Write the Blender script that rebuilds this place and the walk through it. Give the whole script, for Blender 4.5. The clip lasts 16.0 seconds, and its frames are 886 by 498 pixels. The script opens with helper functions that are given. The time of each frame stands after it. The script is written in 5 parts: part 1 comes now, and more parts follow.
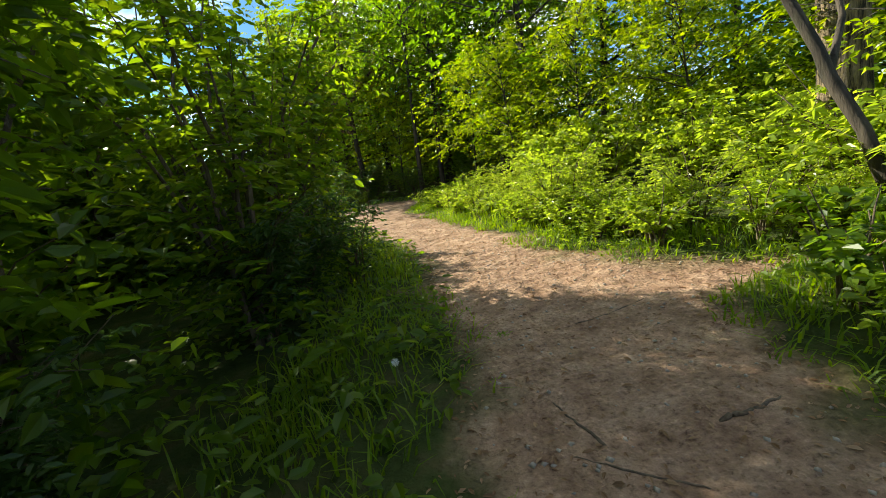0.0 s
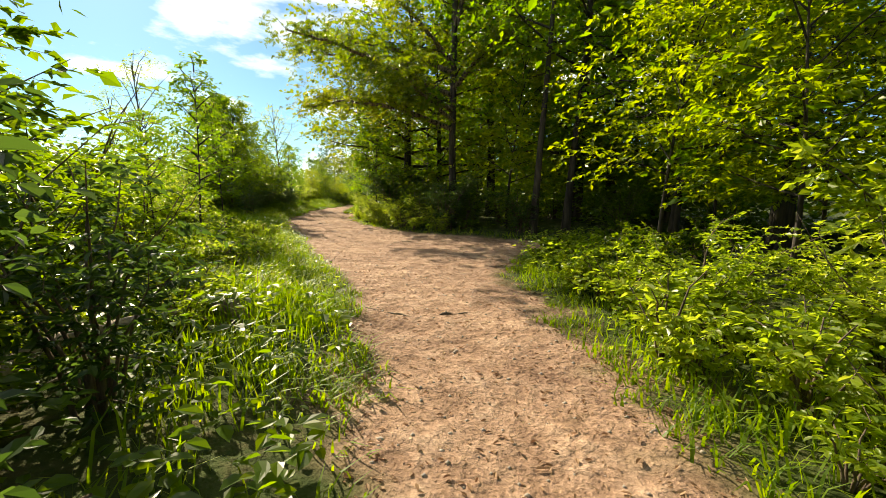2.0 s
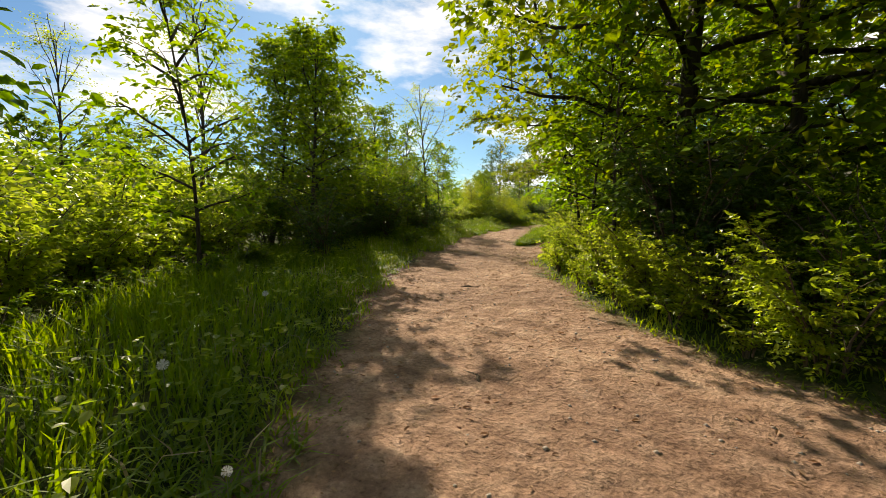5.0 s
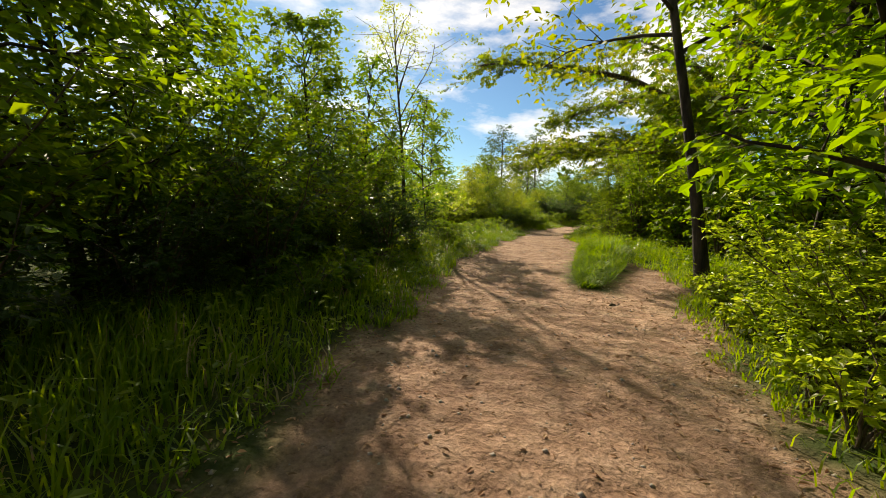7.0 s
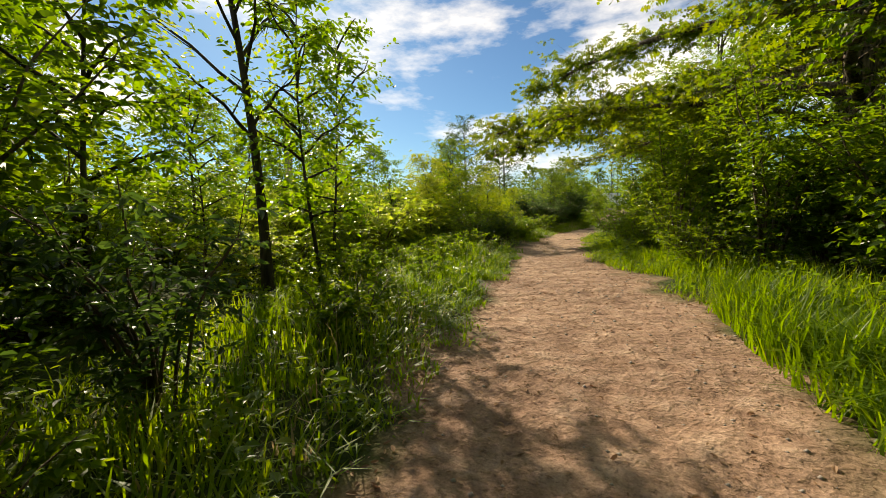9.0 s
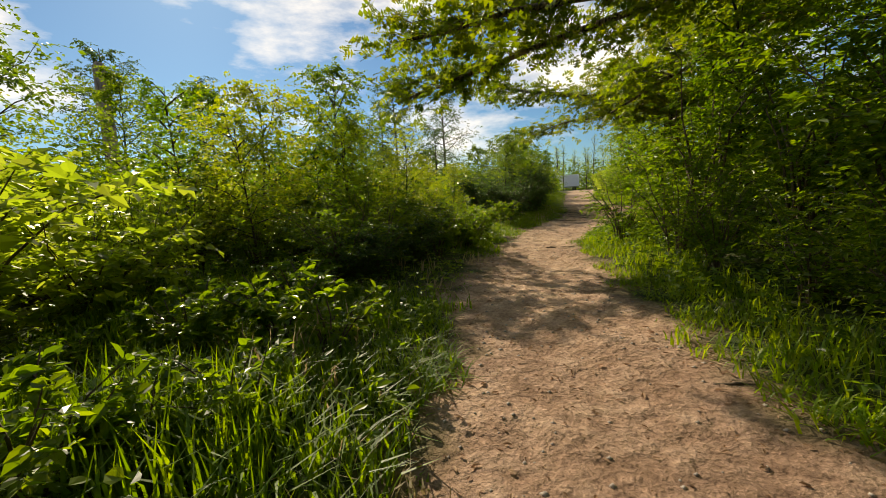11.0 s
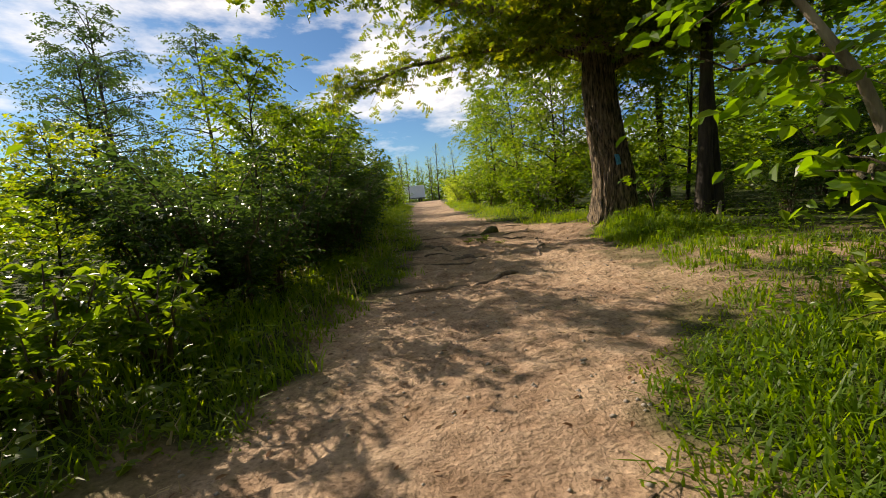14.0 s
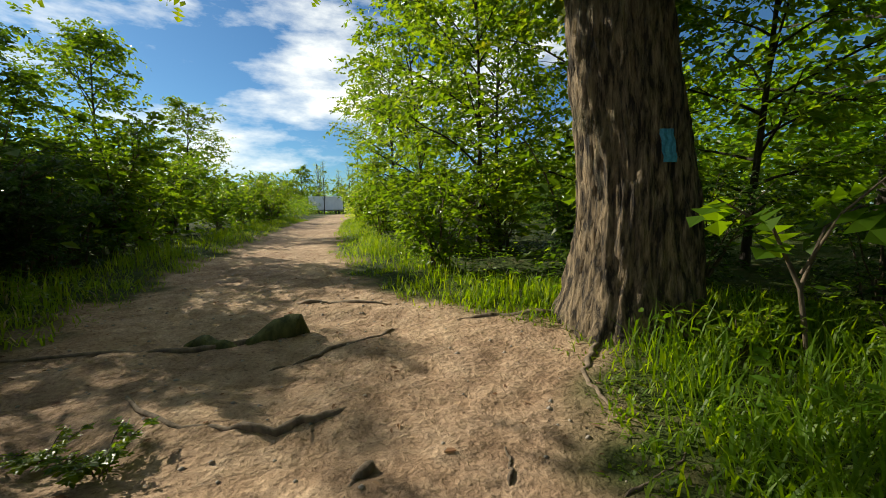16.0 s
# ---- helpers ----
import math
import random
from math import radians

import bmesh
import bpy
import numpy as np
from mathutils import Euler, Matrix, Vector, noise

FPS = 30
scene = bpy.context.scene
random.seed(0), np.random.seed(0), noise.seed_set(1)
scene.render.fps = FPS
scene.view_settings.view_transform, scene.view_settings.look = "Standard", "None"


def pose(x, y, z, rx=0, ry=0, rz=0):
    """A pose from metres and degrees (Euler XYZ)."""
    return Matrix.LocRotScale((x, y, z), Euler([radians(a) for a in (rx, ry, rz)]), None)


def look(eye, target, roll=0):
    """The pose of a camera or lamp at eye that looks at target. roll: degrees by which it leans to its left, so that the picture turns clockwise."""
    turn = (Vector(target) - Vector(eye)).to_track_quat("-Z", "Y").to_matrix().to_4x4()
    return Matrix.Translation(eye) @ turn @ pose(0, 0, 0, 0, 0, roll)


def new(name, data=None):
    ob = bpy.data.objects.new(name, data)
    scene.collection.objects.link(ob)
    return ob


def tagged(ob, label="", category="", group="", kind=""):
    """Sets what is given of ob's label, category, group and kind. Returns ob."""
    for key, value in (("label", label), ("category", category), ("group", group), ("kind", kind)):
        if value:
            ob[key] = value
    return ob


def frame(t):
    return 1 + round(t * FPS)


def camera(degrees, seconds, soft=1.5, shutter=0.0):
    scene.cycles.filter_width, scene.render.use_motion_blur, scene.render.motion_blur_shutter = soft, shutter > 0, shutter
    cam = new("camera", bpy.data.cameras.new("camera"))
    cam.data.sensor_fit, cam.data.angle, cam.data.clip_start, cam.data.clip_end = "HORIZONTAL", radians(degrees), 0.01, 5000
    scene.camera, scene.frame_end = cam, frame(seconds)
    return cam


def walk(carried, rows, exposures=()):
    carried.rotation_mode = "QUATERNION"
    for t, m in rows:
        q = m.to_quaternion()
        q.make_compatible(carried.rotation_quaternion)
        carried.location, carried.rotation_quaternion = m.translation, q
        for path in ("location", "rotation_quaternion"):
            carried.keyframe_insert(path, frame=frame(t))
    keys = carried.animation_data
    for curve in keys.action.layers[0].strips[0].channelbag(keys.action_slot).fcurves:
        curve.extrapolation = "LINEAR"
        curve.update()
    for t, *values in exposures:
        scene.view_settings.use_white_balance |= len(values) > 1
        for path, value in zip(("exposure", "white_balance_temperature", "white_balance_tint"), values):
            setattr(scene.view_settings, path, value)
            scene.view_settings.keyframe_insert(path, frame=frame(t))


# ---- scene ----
cam = camera(95.0, 16.0, soft=0.9)
# seconds, place, heading, tilt and lean of the carried camera
PATH = [
    (0.0, 0.018, 0.095, 1.026, -0.68, -11.60, -9.37),
    (0.5, 0.060, 1.440, 1.027, 0.22, -10.33, -4.74),
    (1.0, 0.039, 2.770, 1.026, 3.96, -8.89, -2.54),
    (1.5, -0.094, 4.075, 1.024, 6.85, -8.01, -0.91),
    (2.0, -0.350, 5.359, 1.011, 11.60, -7.89, 0.99),
    (2.5, -0.752, 6.637, 0.992, 17.39, -8.20, 2.18),
    (3.0, -1.294, 7.920, 0.977, 21.10, -7.90, 2.47),
    (3.5, -1.936, 9.205, 0.971, 24.91, -7.45, 2.53),
    (4.0, -2.662, 10.481, 0.970, 28.70, -7.12, 2.00),
    (4.5, -3.449, 11.731, 0.963, 32.15, -6.43, 1.77),
    (5.0, -4.251, 12.948, 0.946, 34.12, -5.82, 0.77),
    (5.2, -4.565, 13.432, 0.941, 34.79, -5.58, 0.44),
    (5.6, -5.200, 14.402, 0.940, 34.85, -5.61, 0.50),
    (6.0, -5.825, 15.368, 0.941, 34.52, -5.83, 0.85),
    (6.4, -6.437, 16.332, 0.943, 33.99, -6.11, 1.29),
    (6.9, -7.179, 17.536, 0.946, 33.26, -6.36, 1.65),
    (7.3, -7.750, 18.500, 0.946, 32.84, -6.35, 1.54),
    (7.5, -8.041, 18.975, 0.946, 32.22, -5.99, 0.63),
    (8.0, -8.728, 20.188, 0.942, 30.25, -5.01, -1.64),
    (8.2, -8.983, 20.683, 0.940, 29.29, -4.55, -2.18),
    (8.6, -9.468, 21.687, 0.938, 29.02, -4.81, -2.00),
    (9.0, -9.902, 22.717, 0.937, 28.39, -5.44, -1.56),
    (9.4, -10.289, 23.773, 0.936, 27.61, -6.21, -1.01),
    (9.9, -10.719, 25.127, 0.933, 26.79, -7.03, -0.44),
    (10.3, -11.040, 26.229, 0.929, 26.53, -7.29, -0.25),
    (10.5, -11.198, 26.782, 0.925, 25.41, -7.33, -1.01),
    (11.0, -11.574, 28.176, 0.905, 21.20, -7.61, -3.04),
    (11.5, -11.912, 29.582, 0.879, 18.45, -7.19, -3.97),
    (12.0, -12.170, 31.001, 0.872, 16.01, -7.03, -3.68),
    (12.5, -12.331, 32.423, 0.867, 12.97, -7.13, -3.88),
    (13.0, -12.392, 33.836, 0.858, 9.87, -7.17, -3.72),
    (13.5, -12.359, 35.231, 0.841, 6.54, -7.02, -4.29),
    (14.0, -12.232, 36.598, 0.827, 0.40, -7.23, -5.32),
    (14.5, -11.972, 37.930, 0.830, -7.12, -7.67, -5.81),
    (15.0, -11.594, 39.235, 0.840, -12.00, -7.81, -4.65),
    (15.5, -11.158, 40.532, 0.853, -12.61, -6.85, -3.35),
    (16.0, -10.714, 41.835, 0.868, -10.24, -5.49, -0.84),
]
EXPOSURES = [(0.0, 1.3, 7000, 0), (1.0, 1.4, 7500, 1), (2.0, 1.15, 8100, 8), (3.0, 0.68, 7900, 10), (5.0, 0.68, 8000, 12), (7.5, 0.65, 8000, 11), (9.0, 0.6, 7900, 11),
             (10.5, 0.42, 7800, 11), (11.5, 0.38, 8000, 11), (12.5, 0.45, 7900, 12), (13.5, 0.5, 7900, 15), (14.5, 0.38, 6900, 13), (15.0, 0.1, 6800, 7), (15.5, 0.3, 6800, 4), (16.0, 0.45, 6900, 4)]

walk(cam, [(t, pose(x, y, z, 90 + tilt, 0, yaw) @ pose(0, 0, 0, 0, 0, lean)) for t, x, y, z, yaw, tilt, lean in PATH],
     exposures=EXPOSURES)

# ---- sky and sun ----
SUN_HEADING = 50.0      # degrees to the left of the way north
SUN_HEIGHT = 31.0
world = bpy.data.worlds.new("sky")
scene.world = world
world.use_nodes = True
wt = world.node_tree
wt.nodes.clear()
w_out = wt.nodes.new("ShaderNodeOutputWorld")
w_bg = wt.nodes.new("ShaderNodeBackground")
w_sky = wt.nodes.new("ShaderNodeTexSky")
w_sky.sky_type = "NISHITA"
w_sky.sun_disc = False
w_sky.sun_elevation = radians(SUN_HEIGHT)
w_sky.sun_rotation = radians(-SUN_HEADING)
w_sky.air_density, w_sky.dust_density, w_sky.ozone_density = 1.0, 0.25, 3.0
w_co = wt.nodes.new("ShaderNodeTexCoord")
w_map = wt.nodes.new("ShaderNodeMapping")
w_map.inputs["Scale"].default_value = (2.0, 2.0, 5.5)
w_n = wt.nodes.new("ShaderNodeTexNoise")
w_n.inputs["Scale"].default_value, w_n.inputs["Detail"].default_value, w_n.inputs["Roughness"].default_value = 1.15, 9, 0.58
w_ramp = wt.nodes.new("ShaderNodeValToRGB")
w_ramp.color_ramp.elements[0].position, w_ramp.color_ramp.elements[1].position = 0.49, 0.63
w_mix = wt.nodes.new("ShaderNodeMixRGB")
w_mix.inputs[2].default_value = (17.0, 17.3, 17.8, 1)
wt.links.new(w_co.outputs["Generated"], w_map.inputs["Vector"])
wt.links.new(w_map.outputs[0], w_n.inputs["Vector"])
wt.links.new(w_n.outputs["Fac"], w_ramp.inputs[0])
wt.links.new(w_ramp.outputs[0], w_mix.inputs[0])
w_blue = wt.nodes.new("ShaderNodeMixRGB")
w_blue.blend_type = "MULTIPLY"
w_blue.inputs[0].default_value = 1.0
w_blue.inputs[2].default_value = (0.7, 1.1, 1.42, 1)
wt.links.new(w_sky.outputs[0], w_blue.inputs[1])
wt.links.new(w_blue.outputs[0], w_mix.inputs[1])
wt.links.new(w_mix.outputs[0], w_bg.inputs[0])
w_bg.inputs[1].default_value = 0.052
wt.links.new(w_bg.outputs[0], w_out.inputs[0])
sun = new("sun", bpy.data.lights.new("sun", "SUN"))
sun.data.energy, sun.data.angle, sun.data.color = 5.0, radians(0.6), (1.0, 0.93, 0.8)
sh, se = radians(SUN_HEADING), radians(SUN_HEIGHT)
sun.matrix_world = look((-40 * math.sin(sh), 40 * math.cos(sh), 40 * math.tan(se)), (0, 0, 0))

# ---- materials ----


def material(name):
    m = bpy.data.materials.new(name)
    m.use_nodes = True
    return m, m.node_tree.nodes, m.node_tree.links, m.node_tree.nodes["Principled BSDF"]


def ramp_node(nodes, stops):
    r = nodes.new("ShaderNodeValToRGB")
    while len(r.color_ramp.elements) < len(stops):
        r.color_ramp.elements.new(0.5)
    for e, (p, c) in zip(r.color_ramp.elements, stops):
        e.position, e.color = p, (*c, 1)
    return r


def noise_node(nodes, links, scale, detail=5, rough=0.55, vec=None):
    n = nodes.new("ShaderNodeTexNoise")
    n.inputs["Scale"].default_value, n.inputs["Detail"].default_value, n.inputs["Roughness"].default_value = scale, detail, rough
    if vec is not None:
        links.new(vec, n.inputs["Vector"])
    return n


def leaf_material(name, dark, mid, light, through_light=0.57, gloss=0.36):
    """Thin leaf: colour varies from leaf to leaf and from plant to plant, and light shines through it."""
    m, nodes, links, p = material(name)
    geo = nodes.new("ShaderNodeNewGeometry")
    info = nodes.new("ShaderNodeObjectInfo")
    mixv = nodes.new("ShaderNodeMath")
    mixv.operation = "MULTIPLY_ADD"
    mixv.inputs[1].default_value = 0.35
    sub = nodes.new("ShaderNodeMath")
    sub.operation = "MULTIPLY"
    sub.inputs[1].default_value = 0.65
    links.new(geo.outputs["Random Per Island"], sub.inputs[0])
    links.new(info.outputs["Random"], mixv.inputs[0])
    links.new(sub.outputs[0], mixv.inputs[2])
    r = ramp_node(nodes, [(0.0, dark), (0.5, mid), (1.0, light)])
    links.new(mixv.outputs[0], r.inputs[0])
    links.new(r.outputs[0], p.inputs["Base Color"])
    p.inputs["Roughness"].default_value = gloss
    p.inputs["Specular IOR Level"].default_value = 0.38
    tr = nodes.new("ShaderNodeBsdfTranslucent")
    hue = nodes.new("ShaderNodeHueSaturation")
    hue.inputs["Hue"].default_value, hue.inputs["Saturation"].default_value, hue.inputs["Value"].default_value = 0.481, 1.06, 3.0
    links.new(r.outputs[0], hue.inputs["Color"])
    links.new(hue.outputs[0], tr.inputs["Color"])
    mix = nodes.new("ShaderNodeMixShader")
    mix.inputs[0].default_value = through_light
    links.new(p.outputs[0], mix.inputs[1])
    links.new(tr.outputs[0], mix.inputs[2])
    links.new(mix.outputs[0], nodes["Material Output"].inputs[0])
    return m


SHRUB = leaf_material("shrub_leaf", (0.029, 0.065, 0.006), (0.068, 0.125, 0.010), (0.125, 0.170, 0.014))
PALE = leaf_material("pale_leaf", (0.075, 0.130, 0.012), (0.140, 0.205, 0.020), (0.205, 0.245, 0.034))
OAK = leaf_material("oak_leaf", (0.036, 0.070, 0.006), (0.078, 0.119, 0.009), (0.146, 0.160, 0.014))
MAPLE = leaf_material("maple_leaf", (0.036, 0.084, 0.007), (0.068, 0.140, 0.010), (0.114, 0.180, 0.014))
YELLOW = leaf_material("young_leaf", (0.079, 0.134, 0.009), (0.126, 0.180, 0.012), (0.177, 0.206, 0.018))
# darker shrub leaf with shade put into its colour; layered trees wear it too
DUSK = leaf_material("dark_shaded_leaf", (0.014, 0.036, 0.007), (0.03, 0.065, 0.011), (0.055, 0.1, 0.018), 0.4)
GRASS = leaf_material("grass_blade", (0.047, 0.095, 0.006), (0.088, 0.160, 0.010), (0.156, 0.200, 0.016), 0.5, 0.5)
STRAW = leaf_material("dry_blade", (0.16, 0.13, 0.06), (0.24, 0.19, 0.09), (0.34, 0.28, 0.15), 0.3, 0.6)


def bark_material(name, dark, light, scale=9.0, moss=(0.07, 0.085, 0.03), edges=(0.33, 0.68), deep=0.02):
    m, nodes, links, p = material(name)
    co = nodes.new("ShaderNodeTexCoord")
    mp = nodes.new("ShaderNodeMapping")
    mp.inputs["Scale"].default_value = (1, 1, 0.16)
    links.new(co.outputs["Object"], mp.inputs["Vector"])
    n = noise_node(nodes, links, scale, 8, 0.65, mp.outputs[0])
    n2 = noise_node(nodes, links, 1.7, 4, 0.6, co.outputs["Object"])
    r = ramp_node(nodes, [(edges[0], dark), (edges[1], light)])
    links.new(n.outputs["Fac"], r.inputs[0])
    r2 = ramp_node(nodes, [(0.55, (0, 0, 0)), (0.75, (0.6, 0.6, 0.6))])
    links.new(n2.outputs["Fac"], r2.inputs[0])
    mx = nodes.new("ShaderNodeMixRGB")
    mx.inputs[2].default_value = (*moss, 1)
    links.new(r2.outputs[0], mx.inputs[0])
    links.new(r.outputs[0], mx.inputs[1])
    links.new(mx.outputs[0], p.inputs["Base Color"])
    p.inputs["Roughness"].default_value = 0.9
    b = nodes.new("ShaderNodeBump")
    b.inputs["Strength"].default_value, b.inputs["Distance"].default_value = 1.0, deep
    links.new(n.outputs["Fac"], b.inputs["Height"])
    links.new(b.outputs[0], p.inputs["Normal"])
    return m


BARK = bark_material("grey_bark", (0.02, 0.015, 0.011), (0.085, 0.066, 0.05), edges=(0.4, 0.64), deep=0.035)
OAKBARK = bark_material("oak_bark", (0.02, 0.014, 0.009), (0.3, 0.22, 0.135), 26, edges=(0.41, 0.62), deep=0.06)
TWIG = bark_material("twig_bark", (0.06, 0.042, 0.028), (0.17, 0.125, 0.085), 20)
DEADWOOD = bark_material("dead_wood", (0.16, 0.12, 0.085), (0.38, 0.31, 0.24), 16, (0.2, 0.17, 0.13))
MOSSY = bark_material("mossy_bark", (0.04, 0.05, 0.012), (0.15, 0.15, 0.045), 22, (0.09, 0.11, 0.025))
ROOT = bark_material("root_bark", (0.09, 0.065, 0.045), (0.27, 0.2, 0.14), 18, (0.16, 0.13, 0.08))


def plain_material(name, colour, rough=0.6, vary=0.15, scale=30, metal=0.0):
    m, nodes, links, p = material(name)
    co = nodes.new("ShaderNodeTexCoord")
    n = noise_node(nodes, links, scale, 6, 0.6, co.outputs["Object"])
    a = tuple(c * (1 - vary) for c in colour)
    b = tuple(min(1, c * (1 + vary)) for c in colour)
    r = ramp_node(nodes, [(0.3, a), (0.7, b)])
    links.new(n.outputs["Fac"], r.inputs[0])
    links.new(r.outputs[0], p.inputs["Base Color"])
    p.inputs["Roughness"].default_value, p.inputs["Metallic"].default_value = rough, metal
    return m


FLUFF = plain_material("seed_fluff", (0.72, 0.72, 0.68), 0.9)
STALK = plain_material("stalk", (0.16, 0.2, 0.07), 0.6)
PAINT_BLUE = plain_material("blue_paint", (0.05, 0.26, 0.42), 0.7, 0.3, 60)
WHITE = plain_material("white_panel", (0.78, 0.79, 0.8), 0.45, 0.05, 2)
RUBBER = plain_material("rubber", (0.02, 0.02, 0.02), 0.8)
STEEL = plain_material("grey_steel", (0.25, 0.26, 0.27), 0.4, 0.1, 5, 0.7)
RED_LAMP = plain_material("red_lens", (0.4, 0.02, 0.02), 0.3)
PEBBLE = plain_material("pebble", (0.3, 0.26, 0.22), 0.85, 0.4, 25)
DEADLEAF = leaf_material("fallen_leaf", (0.1, 0.06, 0.03), (0.22, 0.13, 0.07), (0.4, 0.29, 0.18), 0.15, 0.8)


def ground_material():
    """Trodden reddish sandy earth where the layer "bare" is 1, dark leaf mould and moss where it is 0."""
    m, nodes, links, p = material("trodden_earth")
    co = nodes.new("ShaderNodeTexCoord")
    at = nodes.new("ShaderNodeAttribute")
    at.attribute_name = "bare"
    big = noise_node(nodes, links, 0.55, 5, 0.6, co.outputs["Object"])
    mid = noise_node(nodes, links, 5.0, 7, 0.65, co.outputs["Object"])
    fine = noise_node(nodes, links, 38.0, 7, 0.75, co.outputs["Object"])
    c1 = ramp_node(nodes, [(0.3, (0.2, 0.125, 0.088)), (0.45, (0.335, 0.222, 0.165)), (0.58, (0.42, 0.295, 0.225)), (0.74, (0.54, 0.41, 0.325))])
    links.new(mid.outputs["Fac"], c1.inputs[0])
    sep = nodes.new("ShaderNodeSeparateXYZ")
    links.new(co.outputs["Object"], sep.inputs[0])
    sandy = nodes.new("ShaderNodeMapRange")
    sandy.inputs["From Min"].default_value, sandy.inputs["From Max"].default_value = 27.0, 36.0
    links.new(sep.outputs["Y"], sandy.inputs["Value"])
    c1b = ramp_node(nodes, [(0.3, (0.3, 0.205, 0.14)), (0.48, (0.46, 0.335, 0.24)), (0.7, (0.6, 0.465, 0.35))])
    links.new(mid.outputs["Fac"], c1b.inputs[0])
    soil = nodes.new("ShaderNodeMixRGB")
    links.new(sandy.outputs[0], soil.inputs[0])
    links.new(c1.outputs[0], soil.inputs[1])
    links.new(c1b.outputs[0], soil.inputs[2])
    c2 = ramp_node(nodes, [(0.35, (0.72, 0.66, 0.62)), (0.65, (1.12, 1.08, 1.0))])
    links.new(big.outputs["Fac"], c2.inputs[0])
    c3 = ramp_node(nodes, [(0.32, (0.3, 0.27, 0.26)), (0.45, (0.82, 0.8, 0.78)), (0.58, (1.08, 1.07, 1.05)), (0.7, (1.55, 1.52, 1.48))])
    links.new(fine.outputs["Fac"], c3.inputs[0])
    m1 = nodes.new("ShaderNodeMixRGB")
    m1.blend_type = "MULTIPLY"
    m1.inputs[0].default_value = 1
    links.new(soil.outputs[0], m1.inputs[1])
    links.new(c2.outputs[0], m1.inputs[2])
    m2 = nodes.new("ShaderNodeMixRGB")
    m2.blend_type = "MULTIPLY"
    m2.inputs[0].default_value = 0.85
    links.new(m1.outputs[0], m2.inputs[1])
    links.new(c3.outputs[0], m2.inputs[2])
    mould = ramp_node(nodes, [(0.3, (0.022, 0.036, 0.008)), (0.5, (0.045, 0.065, 0.014)), (0.7, (0.095, 0.08, 0.035))])
    links.new(mid.outputs["Fac"], mould.inputs[0])
    m3 = nodes.new("ShaderNodeMixRGB")
    links.new(at.outputs["Fac"], m3.inputs[0])
    links.new(mould.outputs[0], m3.inputs[1])
    links.new(m2.outputs[0], m3.inputs[2])
    links.new(m3.outputs[0], p.inputs["Base Color"])
    p.inputs["Roughness"].default_value = 0.95
    p.inputs["Specular IOR Level"].default_value = 0.2
    add = nodes.new("ShaderNodeMath")
    add.operation = "MULTIPLY_ADD"
    add.inputs[1].default_value = 0.22
    links.new(fine.outputs["Fac"], add.inputs[0])
    links.new(mid.outputs["Fac"], add.inputs[2])
    tread = noise_node(nodes, links, 9.5, 3, 0.5, co.outputs["Object"])
    add2 = nodes.new("ShaderNodeMath")
    add2.operation = "MULTIPLY_ADD"
    add2.inputs[1].default_value = 0.7
    links.new(tread.outputs["Fac"], add2.inputs[0])
    links.new(add.outputs[0], add2.inputs[2])
    b = nodes.new("ShaderNodeBump")
    b.inputs["Strength"].default_value, b.inputs["Distance"].default_value = 0.9, 0.075
    links.new(add2.outputs[0], b.inputs["Height"])
    links.new(b.outputs[0], p.inputs["Normal"])
    return m


EARTH = ground_material()

# ---- the lie of the land ----
LEFT_Y = (-30, -5, 0, 2, 3, 5, 6.3, 7.3, 8.3, 9.6, 10.8, 12.4, 13.8, 14.9, 16.6, 18.5, 20.6, 22, 23.5, 25, 27, 29, 31, 33, 37, 39, 41, 44, 47, 51, 60, 70, 100)
LEFT_X = (-3, -0.7, -0.15, 0.05, 0.02, -0.3, -0.75, -1.2, -1.75, -2.45, -3.4, -4.5, -5.5, -6.4, -7.7, -8.8, -9.5, -10.2, -10.8, -11.2, -11.7, -12.05, -12.7, -13.1, -13.3, -13.15, -12.8, -12.8, -13.15, -13.4, -14, -14.6, -16)
RIGHT_Y = (-30, -5, 0, 1.6, 2.3, 2.7, 3.3, 4.3, 5.7, 6.9, 8.2, 9.2, 10.5, 12.2, 12.8, 14.2, 14.8, 15.8, 16.5, 18, 20, 22.5, 24.5, 25.6, 27.4, 29, 30, 31.4, 33.5, 35.1, 37, 38.2, 39.3, 40.4, 41.4, 42.8, 44.1, 45.1, 46.5, 49.3, 60, 67, 100)
RIGHT_X = (-1, 1.2, 1.35, 1.4, 1.6, 2.4, 1.6, 1.1, 0.85, 0.45, 0.1, -0.2, -0.55, -0.4, 0.9, 1.0, -2.0, -3.9, -4.9, -5.9, -7.0, -7.4, -7.75, -8.4, -9.7, -10.25, -10.8, -11.2, -11.6, -11.9, -11.7, -11.4, -10.6, -10.4, -10.2, -9.95, -9.5, -10.2, -10.8, -11.3, -11.9, -11.9, -12.5)


def left_edge(y):
    return np.interp(y, LEFT_Y, LEFT_X)


def right_edge(y):
    return np.interp(y, RIGHT_Y, RIGHT_X)


def wave(x, y, k, seed=0.0):
    """A cheap smooth unevenness between about -1 and 1."""
    return (np.sin(k * x + 1.3 * np.sin(0.7 * k * y + seed)) + np.sin(1.31 * k * y + 1.7 * np.sin(0.53 * k * x + 2 * seed)) +
            np.sin(0.77 * k * (x + y) + seed)) / 3


ISLE_Y, ISLE_LONG = 22.75, 4.3


def isle_mid(u):
    return -8.5 - 0.74 * u ** 1.2


def isle_half(u):
    return 0.08 + 0.46 * u ** 0.8 * np.sqrt(np.clip(1.02 - u, 0, 1)) * 1.6


